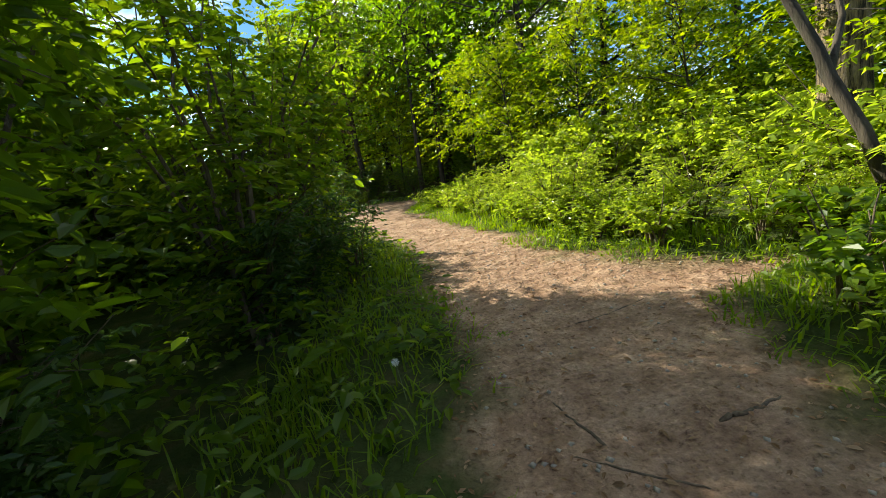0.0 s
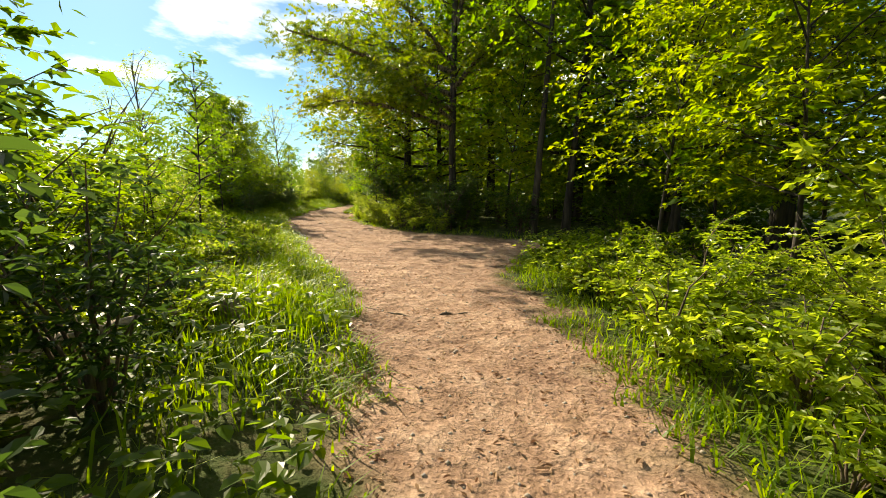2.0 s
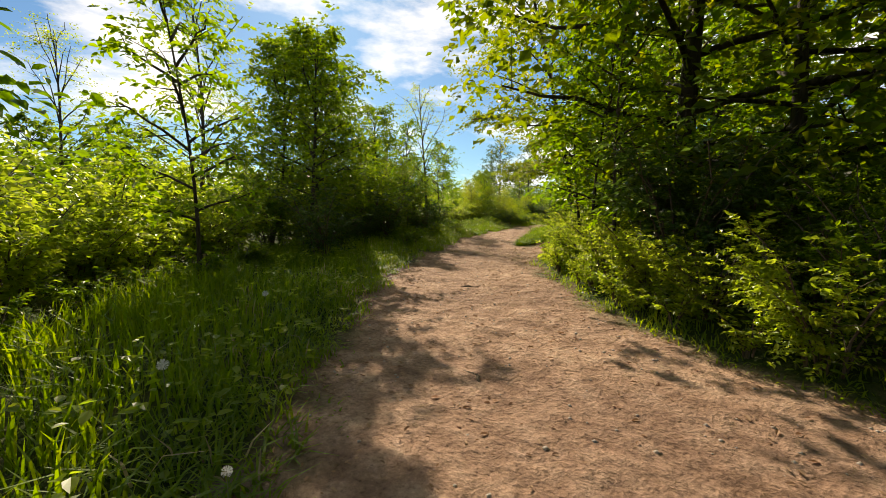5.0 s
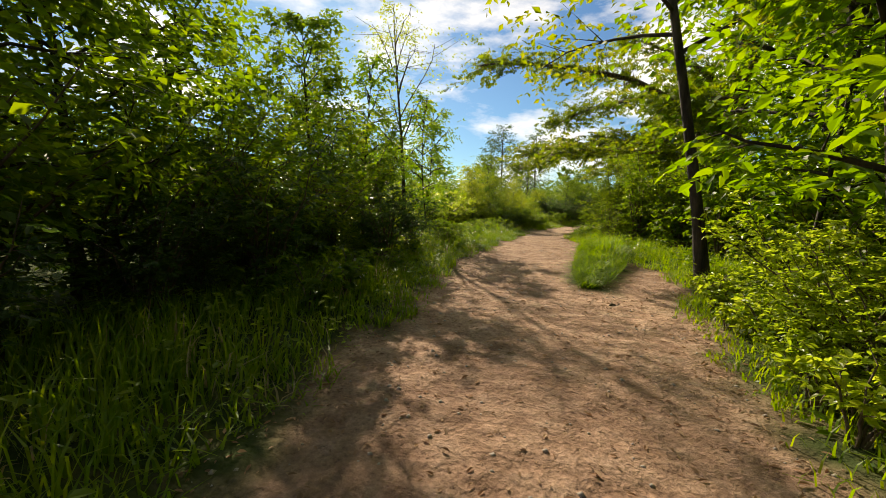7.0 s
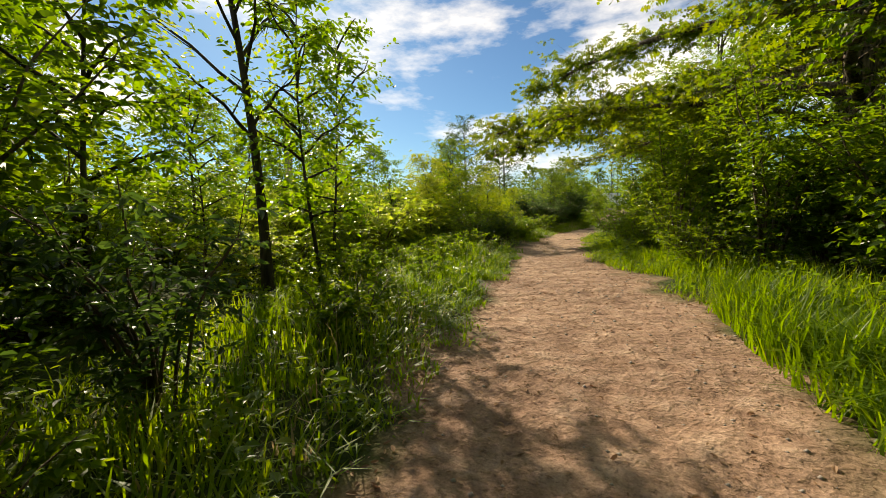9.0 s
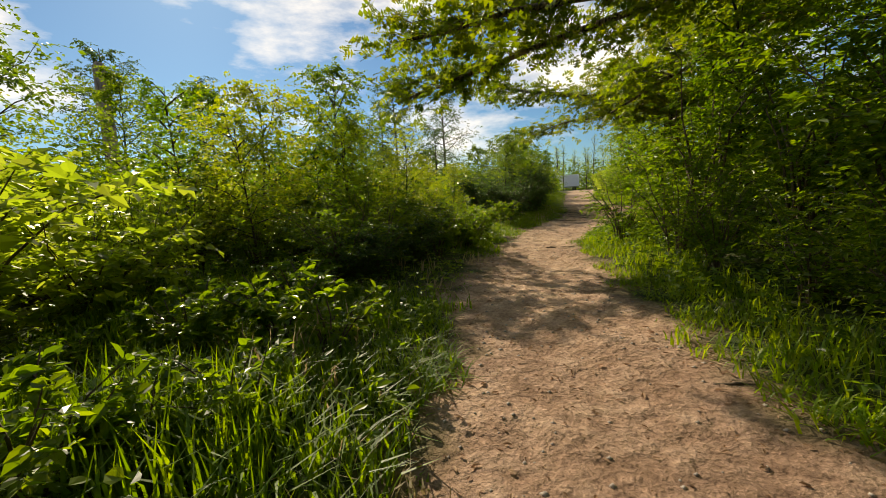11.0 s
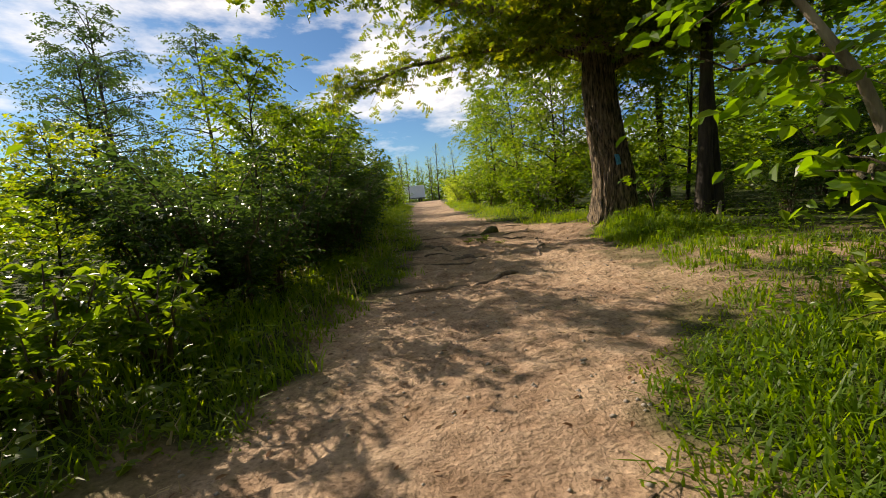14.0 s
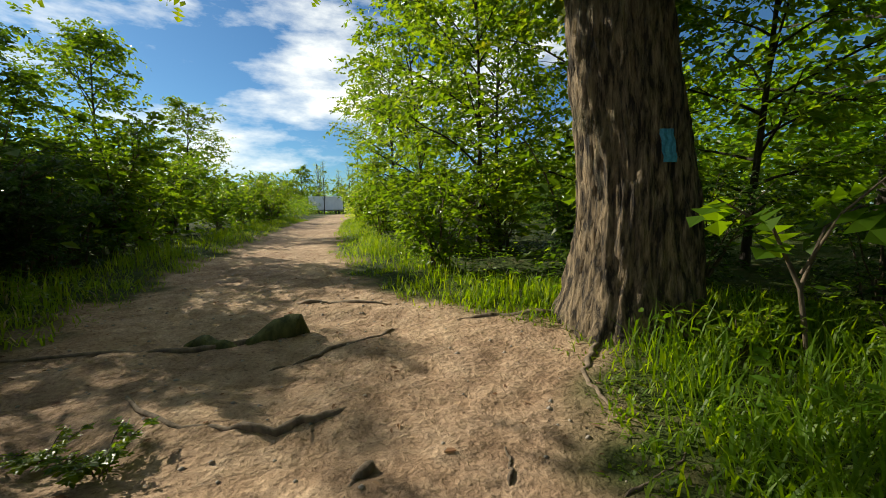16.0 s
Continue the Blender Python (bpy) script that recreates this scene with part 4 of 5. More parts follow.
OX, OY = -9.06, 44.22
oak = thing("oak_tree", Matrix.Translation((OX, OY, ground_z(OX, OY))), "massive old oak with furrowed bark and a faded blue paint mark", "tree")
part("trunk", oak_trunk(5.2, 0.425, 0.18, 0.16, (-0.1, 0.0)), oak, "furrowed grey-brown bark")
for i, (pts, r0, tw) in enumerate([
        ([(-0.1, 0, 3.1), (-1.5, -0.3, 3.55), (-4.0, -1.0, 4.0), (-5.9, -1.7, 4.3)], 0.13, 70),
        ([(-0.1, 0, 2.8), (-1.0, 0.2, 3.2), (-2.0, 0.1, 3.25), (-3.6, 0.75, 3.3), (-5.0, 1.45, 3.0)], 0.08, 42),
        ([(-0.1, 0, 3.0), (-0.8, -1.2, 3.6), (-1.4, -2.4, 3.9), (-1.8, -3.6, 3.9)], 0.1, 50),
        ([(0.1, 0, 2.9), (0.9, -1.0, 3.6), (1.6, -2.2, 4.0)], 0.1, 36),
        ([(0.1, 0.1, 3.2), (0.9, 1.2, 4.0), (1.6, 2.2, 4.8)], 0.1, 30),
        ([(-0.05, 0, 2.9), (-0.7, -1.8, 3.3), (-1.5, -3.5, 3.3)], 0.07, 38),
        ([(0.05, 0, 2.8), (0.5, -1.6, 3.2), (0.8, -3.2, 3.2)], 0.07, 38),
        ([(0.1, 0, 2.7), (1.2, -0.9, 3.1), (2.5, -1.6, 3.1)], 0.07, 38),
        ([(-0.1, 0, 2.9), (-1.6, -1.5, 3.4), (-3.0, -2.8, 3.5)], 0.07, 38),
        ([(-0.1, 0.1, 3.0), (-1.2, 1.0, 3.6), (-2.3, 2.0, 3.9)], 0.07, 44),
        ([(0.1, 0.1, 2.8), (0.8, 1.3, 3.3), (1.5, 2.5, 3.4)], 0.07, 50),
        ([(-0.15, 0, 3.6), (-1.4, 0.7, 4.6), (-2.7, 1.2, 5.2)], 0.1, 40),
        ([(-0.1, -0.1, 3.8), (-0.6, -1.4, 4.8), (-0.9, -2.8, 5.4)], 0.1, 40),
        ([(-0.1, 0, 4.6), (0.2, 0.2, 5.8), (0.1, 0.4, 7.0)], 0.12, 40)]):
    me = limb_with_leaves(300 + i, pts, r0, OAK, 0.15, tw, 7)
    lb = part("limb", me[0], oak)
    part("leaves", me[1], lb)
# the painted mark lies on the bark
mark = bmesh.new()
ma = math.radians(-95)
rows_ = []
for iz in range(7):
    for ia in range(5):
        ang = ma + (ia - 2) * 0.055 + 0.012 * math.sin(iz * 2.1)
        z = 0.96 + iz * 0.03
        rr = 0.372 + 0.003 * math.sin(3 * ia + iz)
        rows_.append(mark.verts.new((float(bow(z + 0.2, -0.1)) + rr * math.cos(ang), rr * math.sin(ang), z)))
for iz in range(6):
    for ia in range(4):
        mark.faces.new([rows_[iz * 5 + ia], rows_[iz * 5 + ia + 1], rows_[(iz + 1) * 5 + ia + 1], rows_[(iz + 1) * 5 + ia]])
mme = bpy.data.meshes.new("paint_mark")
mark.to_mesh(mme)
mark.free()
mme.materials.append(PAINT_BLUE)
part("paint_mark", mme, oak, "faded blue painted mark")

# the oak whose limb hangs over the path
QX, QY = -6.9, 32.4
oak2 = thing("oak_tree", Matrix.Translation((QX, QY, ground_z(QX, QY))), "spreading oak with long low limbs over the path", "tree")
part("trunk", oak_trunk(6.5, 0.33, 0.2, 0.1, (-0.02, 0.01), 60, 80), oak2)
for i, (pts, r0, tw) in enumerate([
        ([(-0.1, 0, 2.6), (-1.8, 0.9, 3.1), (-3.8, 2.05, 3.2), (-5.5, 1.85, 3.2), (-7.0, 1.0, 2.75)], 0.12, 80),
        ([(-0.1, 0, 3.0), (-2.4, 2.2, 3.3), (-4.7, 2.8, 3.15), (-6.4, 2.5, 2.7), (-7.8, 2.1, 2.25)], 0.085, 70),
        ([(-0.1, 0, 2.9), (-1.4, -1.4, 3.7), (-2.6, -2.8, 4.2), (-4.2, -4.3, 4.3), (-5.6, -5.3, 4.2)], 0.11, 60),
        ([(-0.1, 0, 1.9), (-1.6, -0.6, 2.4), (-3.4, -1.0, 2.6), (-5.0, -1.2, 2.5)], 0.08, 46),
        ([(-0.1, 0, 3.2), (-1.4, 2.2, 3.4), (-2.6, 4.0, 3.0), (-4.4, 4.6, 2.1)], 0.09, 60),
        ([(0, 0, 3.6), (-0.8, 2.4, 4.0), (-1.7, 4.2, 3.9), (-2.6, 6.0, 3.7)], 0.1, 60),
        ([(0, 0, 3.9), (-1.5, -0.5, 5.2), (-3.0, -0.6, 6.0)], 0.1, 40),
        ([(0, 0, 4.2), (0.4, -1.5, 5.4), (0.4, -3.0, 6.2)], 0.1, 40),
        ([(0, 0, 2.2), (-0.8, -1.9, 2.7), (-1.1, -3.8, 2.9), (-1.0, -5.4, 2.8)], 0.09, 46),
        ([(0, 0, 4.0), (-2.6, 1.2, 4.6), (-5.0, 2.4, 4.6), (-6.6, 3.2, 4.2)], 0.1, 70),
        ([(0, 0, 5.5), (0.1, 0.2, 7.0), (-0.2, 0.4, 8.4)], 0.12, 40)]):
    me = limb_with_leaves(330 + i, pts, r0, OAK, 0.15, tw, 7)
    lb = part("limb", me[0], oak2)
    part("leaves", me[1], lb)
# leaning tree beside the path
plant("tree", tree_meshes(151, 7.5, 0.078, 0.36, 2.4, 22, OAK, 0.13, 8, 9, lean=(-0.2, -0.1), wob=0.012), TREE, stand(-7.32, 23.89), "leaning dark-barked tree at the edge of the path", "tree")
# oak at the wood's edge whose limbs reach over the clearing
EX, EY = -2.5, 17.0
oak3 = thing("oak_tree", Matrix.Translation((EX, EY, ground_z(EX, EY))), "dark oak at the wood's edge with limbs over the path", "tree")
part("trunk", oak_trunk(6.5, 0.115, 0.075, 0.05, (-0.02, 0.01), 40, 60, BARK), oak3)
for i, (pts, r0, tw) in enumerate([
        ([(-0.05, 0, 2.7), (-1.4, -0.5, 3.2), (-2.8, -0.9, 3.35), (-3.9, -1.1, 3.2)], 0.07, 42),
        ([(-0.05, 0, 3.2), (-1.2, -1.4, 3.9), (-2.2, -2.6, 4.2), (-3.0, -3.4, 4.3)], 0.07, 34),
        ([(0, 0, 2.9), (-0.6, -1.4, 3.4), (-0.9, -2.6, 3.7)], 0.06, 26),
        ([(-0.05, 0, 3.6), (-1.4, 0.3, 4.3), (-2.8, 0.0, 4.7), (-4.4, -0.4, 4.9)], 0.07, 46),
        ([(-0.05, 0, 4.2), (-1.6, 0.8, 5.1), (-3.2, 0.9, 5.5), (-4.8, 0.4, 5.6)], 0.07, 46),
        ([(0, 0, 4.4), (-0.9, -0.7, 5.4), (-1.8, -1.2, 6.2)], 0.07, 30),
        ([(0, 0, 3.8), (1.0, -0.8, 4.6), (1.9, -1.4, 5.0)], 0.07, 30),
        ([(0, 0, 5.4), (0.2, 0.2, 6.4), (0.1, 0.3, 7.4)], 0.08, 30)]):
    me = limb_with_leaves(500 + i, pts, r0, OAK, 0.12, tw, 7)
    lb = part("limb", me[0], oak3)
    part("leaves", me[1], lb)
# leaning trunk above the bank
lt = thing("leaning_tree", stand(2.95, 2.5), "leaning crooked tree with a pale trunk over the bank", "tree")
w = Wood()
w.tube([(0.03, -0.1, -0.1), (-0.08, 0.1, 0.5), (-0.13, 0.16, 0.75), (-0.2, 0.32, 1.1), (-0.23, 0.38, 1.3), (-0.3, 0.55, 1.7), (-0.5, 0.8, 2.3), (-0.6, 1.1, 3.2)], [0.05, 0.045, 0.04, 0.042, 0.037, 0.034, 0.03, 0.012], 9)
w.tube([(-0.2, 0.32, 1.15), (0.0, 0.45, 1.5), (0.02, 0.6, 2.0), (0.15, 0.8, 2.6)], [0.025, 0.02, 0.016, 0.008], 6)
w.tube([(-0.3, 0.55, 1.7), (-0.6, 0.6, 1.9), (-0.8, 0.75, 2.2)], [0.014, 0.01, 0.004], 5)
part("trunk", w.mesh("trunk", BARK), lt)
me = limb_with_leaves(361, [(-0.5, 0.8, 2.3), (-0.9, 1.2, 2.8), (-1.4, 1.7, 3.0)], 0.02, YELLOW, 0.1, 18, 6, reach=0.6)
lb = part("limb", me[0], lt)
part("leaves", me[1], lb)
lt2 = thing("tree", stand(4.9, 4.8), "stout pale-barked tree behind bushes", "tree")
w = Wood()
w.tube([(0, 0, -0.1), (0, 0, 1.0), (-0.1, 0, 2.5), (-0.25, 0.1, 4.5), (-0.2, 0.2, 6.5)], [0.3, 0.24, 0.21, 0.18, 0.08], 14)
part("trunk", w.mesh("trunk", OAKBARK), lt2)
me = limb_with_leaves(360, [(-0.2, 0.1, 3.6), (-1.2, 0.8, 4.4), (-2.2, 1.6, 4.6)], 0.06, YELLOW, 0.11, 30, 7)
lb = part("limb", me[0], lt2)
part("leaves", me[1], lb)

# crooked sapling beside the sandy path
cs = thing("crooked_sapling", stand(-10.29, 38.18), "crooked sapling with a pale bent trunk and broad bright leaves", "sapling")
w = Wood()
w.tube([(0.02, 0, -0.08), (0.03, 0.0, 0.2), (-0.03, 0.03, 0.42), (-0.02, 0.04, 0.56), (-0.09, 0.09, 0.76), (-0.19, 0.14, 1.08), (-0.41, 0.21, 1.45), (-0.72, 0.36, 1.71)], [0.042, 0.034, 0.032, 0.034, 0.026, 0.021, 0.016, 0.008], 8)
w.tube([(0.03, 0.0, 0.12), (0.16, -0.06, 0.3), (0.14, -0.05, 0.6), (0.2, -0.02, 0.95)], [0.018, 0.014, 0.011, 0.006], 6)
part("trunk", w.mesh("trunk", DEADWOOD), cs)
for i, (pts, tw) in enumerate([([(-0.05, 0.06, 0.62), (-0.3, -0.1, 0.72), (-0.55, -0.2, 0.7)], 9), ([(-0.12, 0.1, 0.85), (0.2, 0.0, 1.05), (0.5, -0.05, 1.1)], 10), ([(-0.19, 0.14, 1.08), (-0.4, 0.2, 1.2), (-0.6, 0.3, 1.2)], 8),
                               ([(-0.41, 0.21, 1.45), (-0.6, 0.4, 1.65), (-0.85, 0.6, 1.78)], 6), ([(0.14, -0.05, 0.6), (0.4, -0.15, 0.75), (0.65, -0.2, 0.72)], 9)]):
    me = limb_with_leaves(420 + i, pts, 0.009, MAPLE, 0.09, tw, 3, "oval", reach=0.28)
    lb = part("limb", me[0], cs)
    part("leaves", me[1], lb)

# sapling with large single leaves at the oak's foot
sp = thing("sapling", stand(-8.75, 43.35), "small sapling with large bright green lobed leaves", "sapling")
w = Wood()
w.tube([(0.05, 0, -0.02), (0.0, 0.02, 0.25), (-0.12, 0.05, 0.45), (-0.35, 0.1, 0.55)], [0.012, 0.01, 0.007, 0.003], 6)
w.tube([(0.0, 0.02, 0.25), (0.15, 0.05, 0.45), (0.4, 0.1, 0.52), (0.7, 0.1, 0.5)], [0.009, 0.007, 0.005, 0.003], 6)
w.tube([(0.0, 0.02, 0.3), (0.02, -0.1, 0.5), (0.1, -0.2, 0.62)], [0.008, 0.006, 0.003], 6)
part("stem", w.mesh("stem", TWIG), sp)
sp.matrix_basis = sp.matrix_basis @ Matrix.Diagonal((1.1, 1.1, 1.4, 1))
lv, lf = leaves(np.zeros((1, 3)), np.array([[1.0, 0, -0.25]]), np.array([[0, 0, 1.0]]), np.array([0.17]), "lobed", 0.8)
BIG_LEAF = raw_mesh("leaf", lv, [lf], [MAPLE])
lr = random.Random(8)
for x, y, z in [(-0.35, 0.1, 0.55), (-0.28, 0.08, 0.52), (-0.2, 0.06, 0.5), (-0.32, 0.1, 0.54), (-0.12, 0.05, 0.46), (0.15, 0.05, 0.45), (0.25, 0.07, 0.48), (0.33, 0.09, 0.5), (0.4, 0.1, 0.52),
                (0.5, 0.1, 0.52), (0.58, 0.1, 0.51), (0.7, 0.1, 0.5), (0.66, 0.1, 0.5), (0.02, -0.1, 0.5), (0.06, -0.15, 0.57), (0.1, -0.2, 0.62), (0.1, -0.2, 0.62), (0.2, 0.06, 0.47), (-0.06, 0.04, 0.4), (0.45, 0.1, 0.52)]:
    lf_ob = part("leaf", BIG_LEAF, sp)
    lf_ob.matrix_basis = pose(x, y, z, lr.uniform(-25, 25), lr.uniform(-10, 30), lr.uniform(0, 360))

# dead snag standing in the scrub
snag = thing("dead_snag", stand(-25.7, 36.6, 0.0, 1.0, 1.15), "bare broken-off dead tree trunk standing in scrub", "dead tree")
w = Wood()
w.tube([(0, 0, -0.2), (0.02, 0, 1.5), (0.0, 0.03, 3.2), (0.05, 0, 4.3), (0.08, 0, 4.42)], [0.24, 0.2, 0.18, 0.17, 0.09], 12)
w.tube([(0, 0, 2.9), (-0.35, 0, 3.3), (-0.5, 0.1, 3.6)], [0.05, 0.035, 0.012], 6)
part("trunk", w.mesh("trunk", DEADWOOD), snag)

# ---- grass and low growth ----


def blades(rng, pts, lo, hi, wide, lean=0.75):
    n = len(pts)
    a = rng.uniform(0, 2 * np.pi, n)
    L = rng.uniform(lo, hi, n)[:, None]
    d = np.stack([np.cos(a), np.sin(a), np.zeros(n)], -1)
    s = np.stack([-np.sin(a), np.cos(a), np.zeros(n)], -1) * (wide * rng.uniform(0.6, 1.3, n))[:, None]
    k = (lean * rng.uniform(0.2, 1.2, n))[:, None]
    up = np.array([0, 0, 1.0])
    m = pts + up * L * 0.55 + d * L * k * 0.22
    t = pts + up * L * (1 - 0.35 * k) + d * L * k * 0.75
    v = np.stack([pts - s, pts + s, m - s * 0.8, m + s * 0.8, t], 1)
    f = (np.array([[0, 1, 3], [0, 3, 2], [2, 3, 4]])[None] + (np.arange(n) * 5)[:, None, None]).reshape(-1, 3)
    return v.reshape(-1, 3), f


def verge(name, label, seed, side, y0, y1, width, count, lo, hi, mat=GRASS, inner=-0.12, clump=0.10):
    rng = np.random.default_rng(seed)
    nc = max(1, count // 16)
    cy = rng.uniform(y0, y1, nc)
    off = inner + (width - inner) * rng.random(nc) ** 1.25
    cx = left_edge(cy) - off if side < 0 else right_edge(cy) + off
    P = np.repeat(np.stack([cx, cy], -1), 16, 0) + rng.normal(0, clump, (nc * 16, 2))
    P = P[inside(P[:, 0], P[:, 1]) < 0.05 + 0.22 * wave(P[:, 0], P[:, 1], 3.3, seed) + 0.16 * wave(P[:, 0], P[:, 1], 9.0, seed)]
    z = height(P[:, 0], P[:, 1]) - 0.01
    tallness = (0.45 + 0.55 * np.clip(-inside(P[:, 0], P[:, 1]) / 0.6, 0, 1)) * (0.75 + 0.35 * wave(P[:, 0], P[:, 1], 2.4, seed))
    v, f = blades(rng, np.column_stack([P, z]), lo, hi, 0.0055)
    zz = v.reshape(-1, 5, 3)
    zz[:, :, 2] = z[:, None] + (zz[:, :, 2] - z[:, None]) * tallness[:, None]
    tagged(new(name, raw_mesh(name, zz.reshape(-1, 3), [f], [mat])), label, "grass", kind="stuff")


def low_leaves(name, label, seed, side, y0, y1, width, count, size, mat, top=0.22, inner=0.0):
    rng = np.random.default_rng(seed)
    nc = max(1, count // 7)
    cy = rng.uniform(y0, y1, nc)
    off = inner + (width - inner) * rng.random(nc)
    cx = left_edge(cy) - off if side < 0 else right_edge(cy) + off
    hgt = rng.uniform(0.02, top, nc)
    P = np.repeat(np.stack([cx, cy, hgt], -1), 7, 0) + rng.normal(0, 0.045, (nc * 7, 3)) * (1, 1, 0.5)
    keep = inside(P[:, 0], P[:, 1]) < -0.02
    P = P[keep]
    P[:, 2] = height(P[:, 0], P[:, 1]) + np.maximum(P[:, 2], 0.012)
    a = rng.uniform(0, 2 * np.pi, len(P))
    ax = np.stack([np.cos(a), np.sin(a), rng.uniform(-0.3, 0.3, len(P))], -1)
    up = np.array([0, 0, 1.0]) + rng.normal(0, 0.3, (len(P), 3))
    v, f = leaves(P, ax, up, size * rng.uniform(0.6, 1.3, len(P)), "oval", 0.62)
    tagged(new(name, raw_mesh(name, v, [f], [mat])), label, "ground cover", kind="stuff")


verge("grass", "dark grass at the foot of a thicket", 1, -1, -2, 7.5, 0.9, 6000, 0.12, 0.34)
verge("grass", "bright long grass on the sunny verge", 2, -1, 7.0, 17.5, 2.6, 26000, 0.14, 0.42)
verge("grass", "long grass in the bushes' shade", 3, -1, 17.0, 26.0, 1.7, 13000, 0.15, 0.42)
verge("grass", "bright long grass on the verge", 4, -1, 25.5, 31.2, 2.4, 18000, 0.14, 0.42)
verge("grass", "grass along the sandy path", 5, -1, 33.8, 42.0, 1.7, 15000, 0.1, 0.34)
verge("grass", "grass along the straight far path", 6, -1, 42.0, 68.0, 1.1, 9000, 0.15, 0.42)
verge("grass", "grass at the foot of the sunny bank", 7, 1, -2, 12.5, 0.9, 11000, 0.12, 0.36)
verge("grass", "thin grass under trees", 8, 1, 14.0, 23.0, 0.7, 4500, 0.08, 0.26)
verge("grass", "grassy strip beside the trail", 9, 1, 22.0, 30.0, 1.6, 12000, 0.14, 0.4)
verge("grass", "grass at the foot of a green wall", 10, 1, 29.0, 35.0, 0.7, 6000, 0.12, 0.34)
verge("grass", "grassy verge in sun and shade", 11, 1, 34.5, 38.5, 2.4, 12000, 0.08, 0.26)
verge("grass", "long grass round the oak's foot", 12, 1, 41.4, 45.2, 1.7, 6500, 0.07, 0.24, inner=0.0)
verge("grass", "thin grass on half-bare turf", 13, 1, 38.8, 41.8, 2.2, 3500, 0.05, 0.18, inner=0.25, clump=0.05)
verge("grass", "grass along the straight far path", 14, 1, 45.0, 68.0, 1.0, 8000, 0.14, 0.4)
verge("grass", "dry straw-coloured blades among grass", 15, -1, 8.0, 46.0, 1.3, 2600, 0.1, 0.4, STRAW)
verge("grass", "short dense turf beside the sandy path", 16, 1, 34.0, 38.8, 2.6, 14000, 0.04, 0.13)
verge("grass", "short dense turf at the oak's foot", 17, 1, 41.2, 46, 1.8, 7000, 0.04, 0.12)
verge("grass", "short dense turf along the path edge", 18, -1, 7.5, 46, 0.7, 14000, 0.03, 0.1)
for side, seed in ((-1, 21), (1, 22)):
    verge("grass", "small grass tufts straying onto bare earth", seed, side, 1.0, 46.0, 0.12, 2600, 0.03, 0.1, inner=-0.4, clump=0.03)
low_leaves("ground_cover", "low broad-leaved plants in shade", 1, -1, -2, 8, 1.6, 3800, 0.07, SHRUB, 0.35)
low_leaves("ground_cover", "low leafy plants at the grass edge", 2, -1, 8, 20, 2.6, 4500, 0.05, PALE, 0.25)
low_leaves("ground_cover", "low leafy plants at the grass edge", 3, -1, 20, 46, 2.4, 12000, 0.05, SHRUB, 0.25)
low_leaves("ground_cover", "bright low leafy plants on the bank", 4, 1, -1, 12.5, 1.5, 6000, 0.055, PALE, 0.4, 0.1)
low_leaves("ground_cover", "low leafy plants under trees", 5, 1, 14, 36, 1.5, 6500, 0.055, SHRUB, 0.3, 0.1)
low_leaves("ground_cover", "low leafy plants near the oak", 6, 1, 36, 50, 2.6, 5000, 0.05, MAPLE, 0.22, 0.3)


verge("grass", "tall drooping grass at the oak's foot", 19, 1, 41.7, 43.8, 1.4, 1600, 0.22, 0.42, inner=0.3, clump=0.06)


def island():
    """Tussocks of long drooping grass, tallest towards the far end, low tufts at the near tip."""
    rng = np.random.default_rng(44)
    n = 9000
    u = rng.random(n) ** 0.85
    tuft = np.round(u * 15) / 15 + rng.normal(0, 0.012, n)
    u = np.clip(np.where(rng.random(n) < 0.7, tuft, u), 0, 1)
    y = ISLE_Y + ISLE_LONG * u + rng.normal(0, 0.03, n)
    x = isle_mid(u) + np.clip(rng.normal(0, 0.5, n), -1, 1) * isle_half(u)
    z = height(x, y) - 0.01
    v, f = blades(rng, np.column_stack([x, y, z]), 0.2, 0.52, 0.006, 1.1)
    q = v.reshape(-1, 5, 3)
    tall = 0.3 + 0.85 * np.clip((u - 0.08) * 1.5, 0, 1) * (0.8 + 0.45 * wave(x, y, 5.0, 2.0))
    q[:, :, 2] = z[:, None] + (q[:, :, 2] - z[:, None]) * tall[:, None]
    tagged(new("grass_tussock", raw_mesh("grass_tussock", q.reshape(-1, 3), [f], [GRASS])), "tussocky grass island between two trails", "grass", kind="stuff")


island()

# ---- roots, sticks, stones, litter ----


def winding(name, label, category, pts, r0, mat, group="", seed=0, sides=7, wob=0.035, lift=0.0):
    rng = np.random.default_rng(seed)
    pts = np.asarray(pts, float)
    k = np.linspace(0, 1, 22)
    q = np.linspace(0, 1, len(pts))
    p = np.stack([np.interp(k, q, pts[:, 0]), np.interp(k, q, pts[:, 1])], -1)
    p += np.cumsum(rng.normal(0, wob, p.shape), 0) * np.sin(np.pi * k)[:, None] * 0.4 + rng.normal(0, r0 * 0.1, p.shape)
    rad = r0 * (1 - 0.7 * k) * (1 + 0.16 * np.sin(9 * k + seed) + 0.04 * rng.normal(0, 1, 22))
    z = height(p[:, 0], p[:, 1]) + rad * (-0.05 + 0.5 * np.sin(11 * k + 2 * seed)) + lift * np.sin(np.pi * k)
    rad = rad * np.clip(0.25 + 5 * k, 0, 1)
    z[0] -= 0.8 * r0
    z[-1] -= 0.8 * rad[-1] + 0.2 * r0
    w = Wood()
    c = np.array([p[0, 0], p[0, 1], 0])
    w.tube(np.column_stack([p, z]) - c, rad, sides)
    ob = new(name, w.mesh(name, mat))
    ob.location = c
    return tagged(ob, label, category, group)


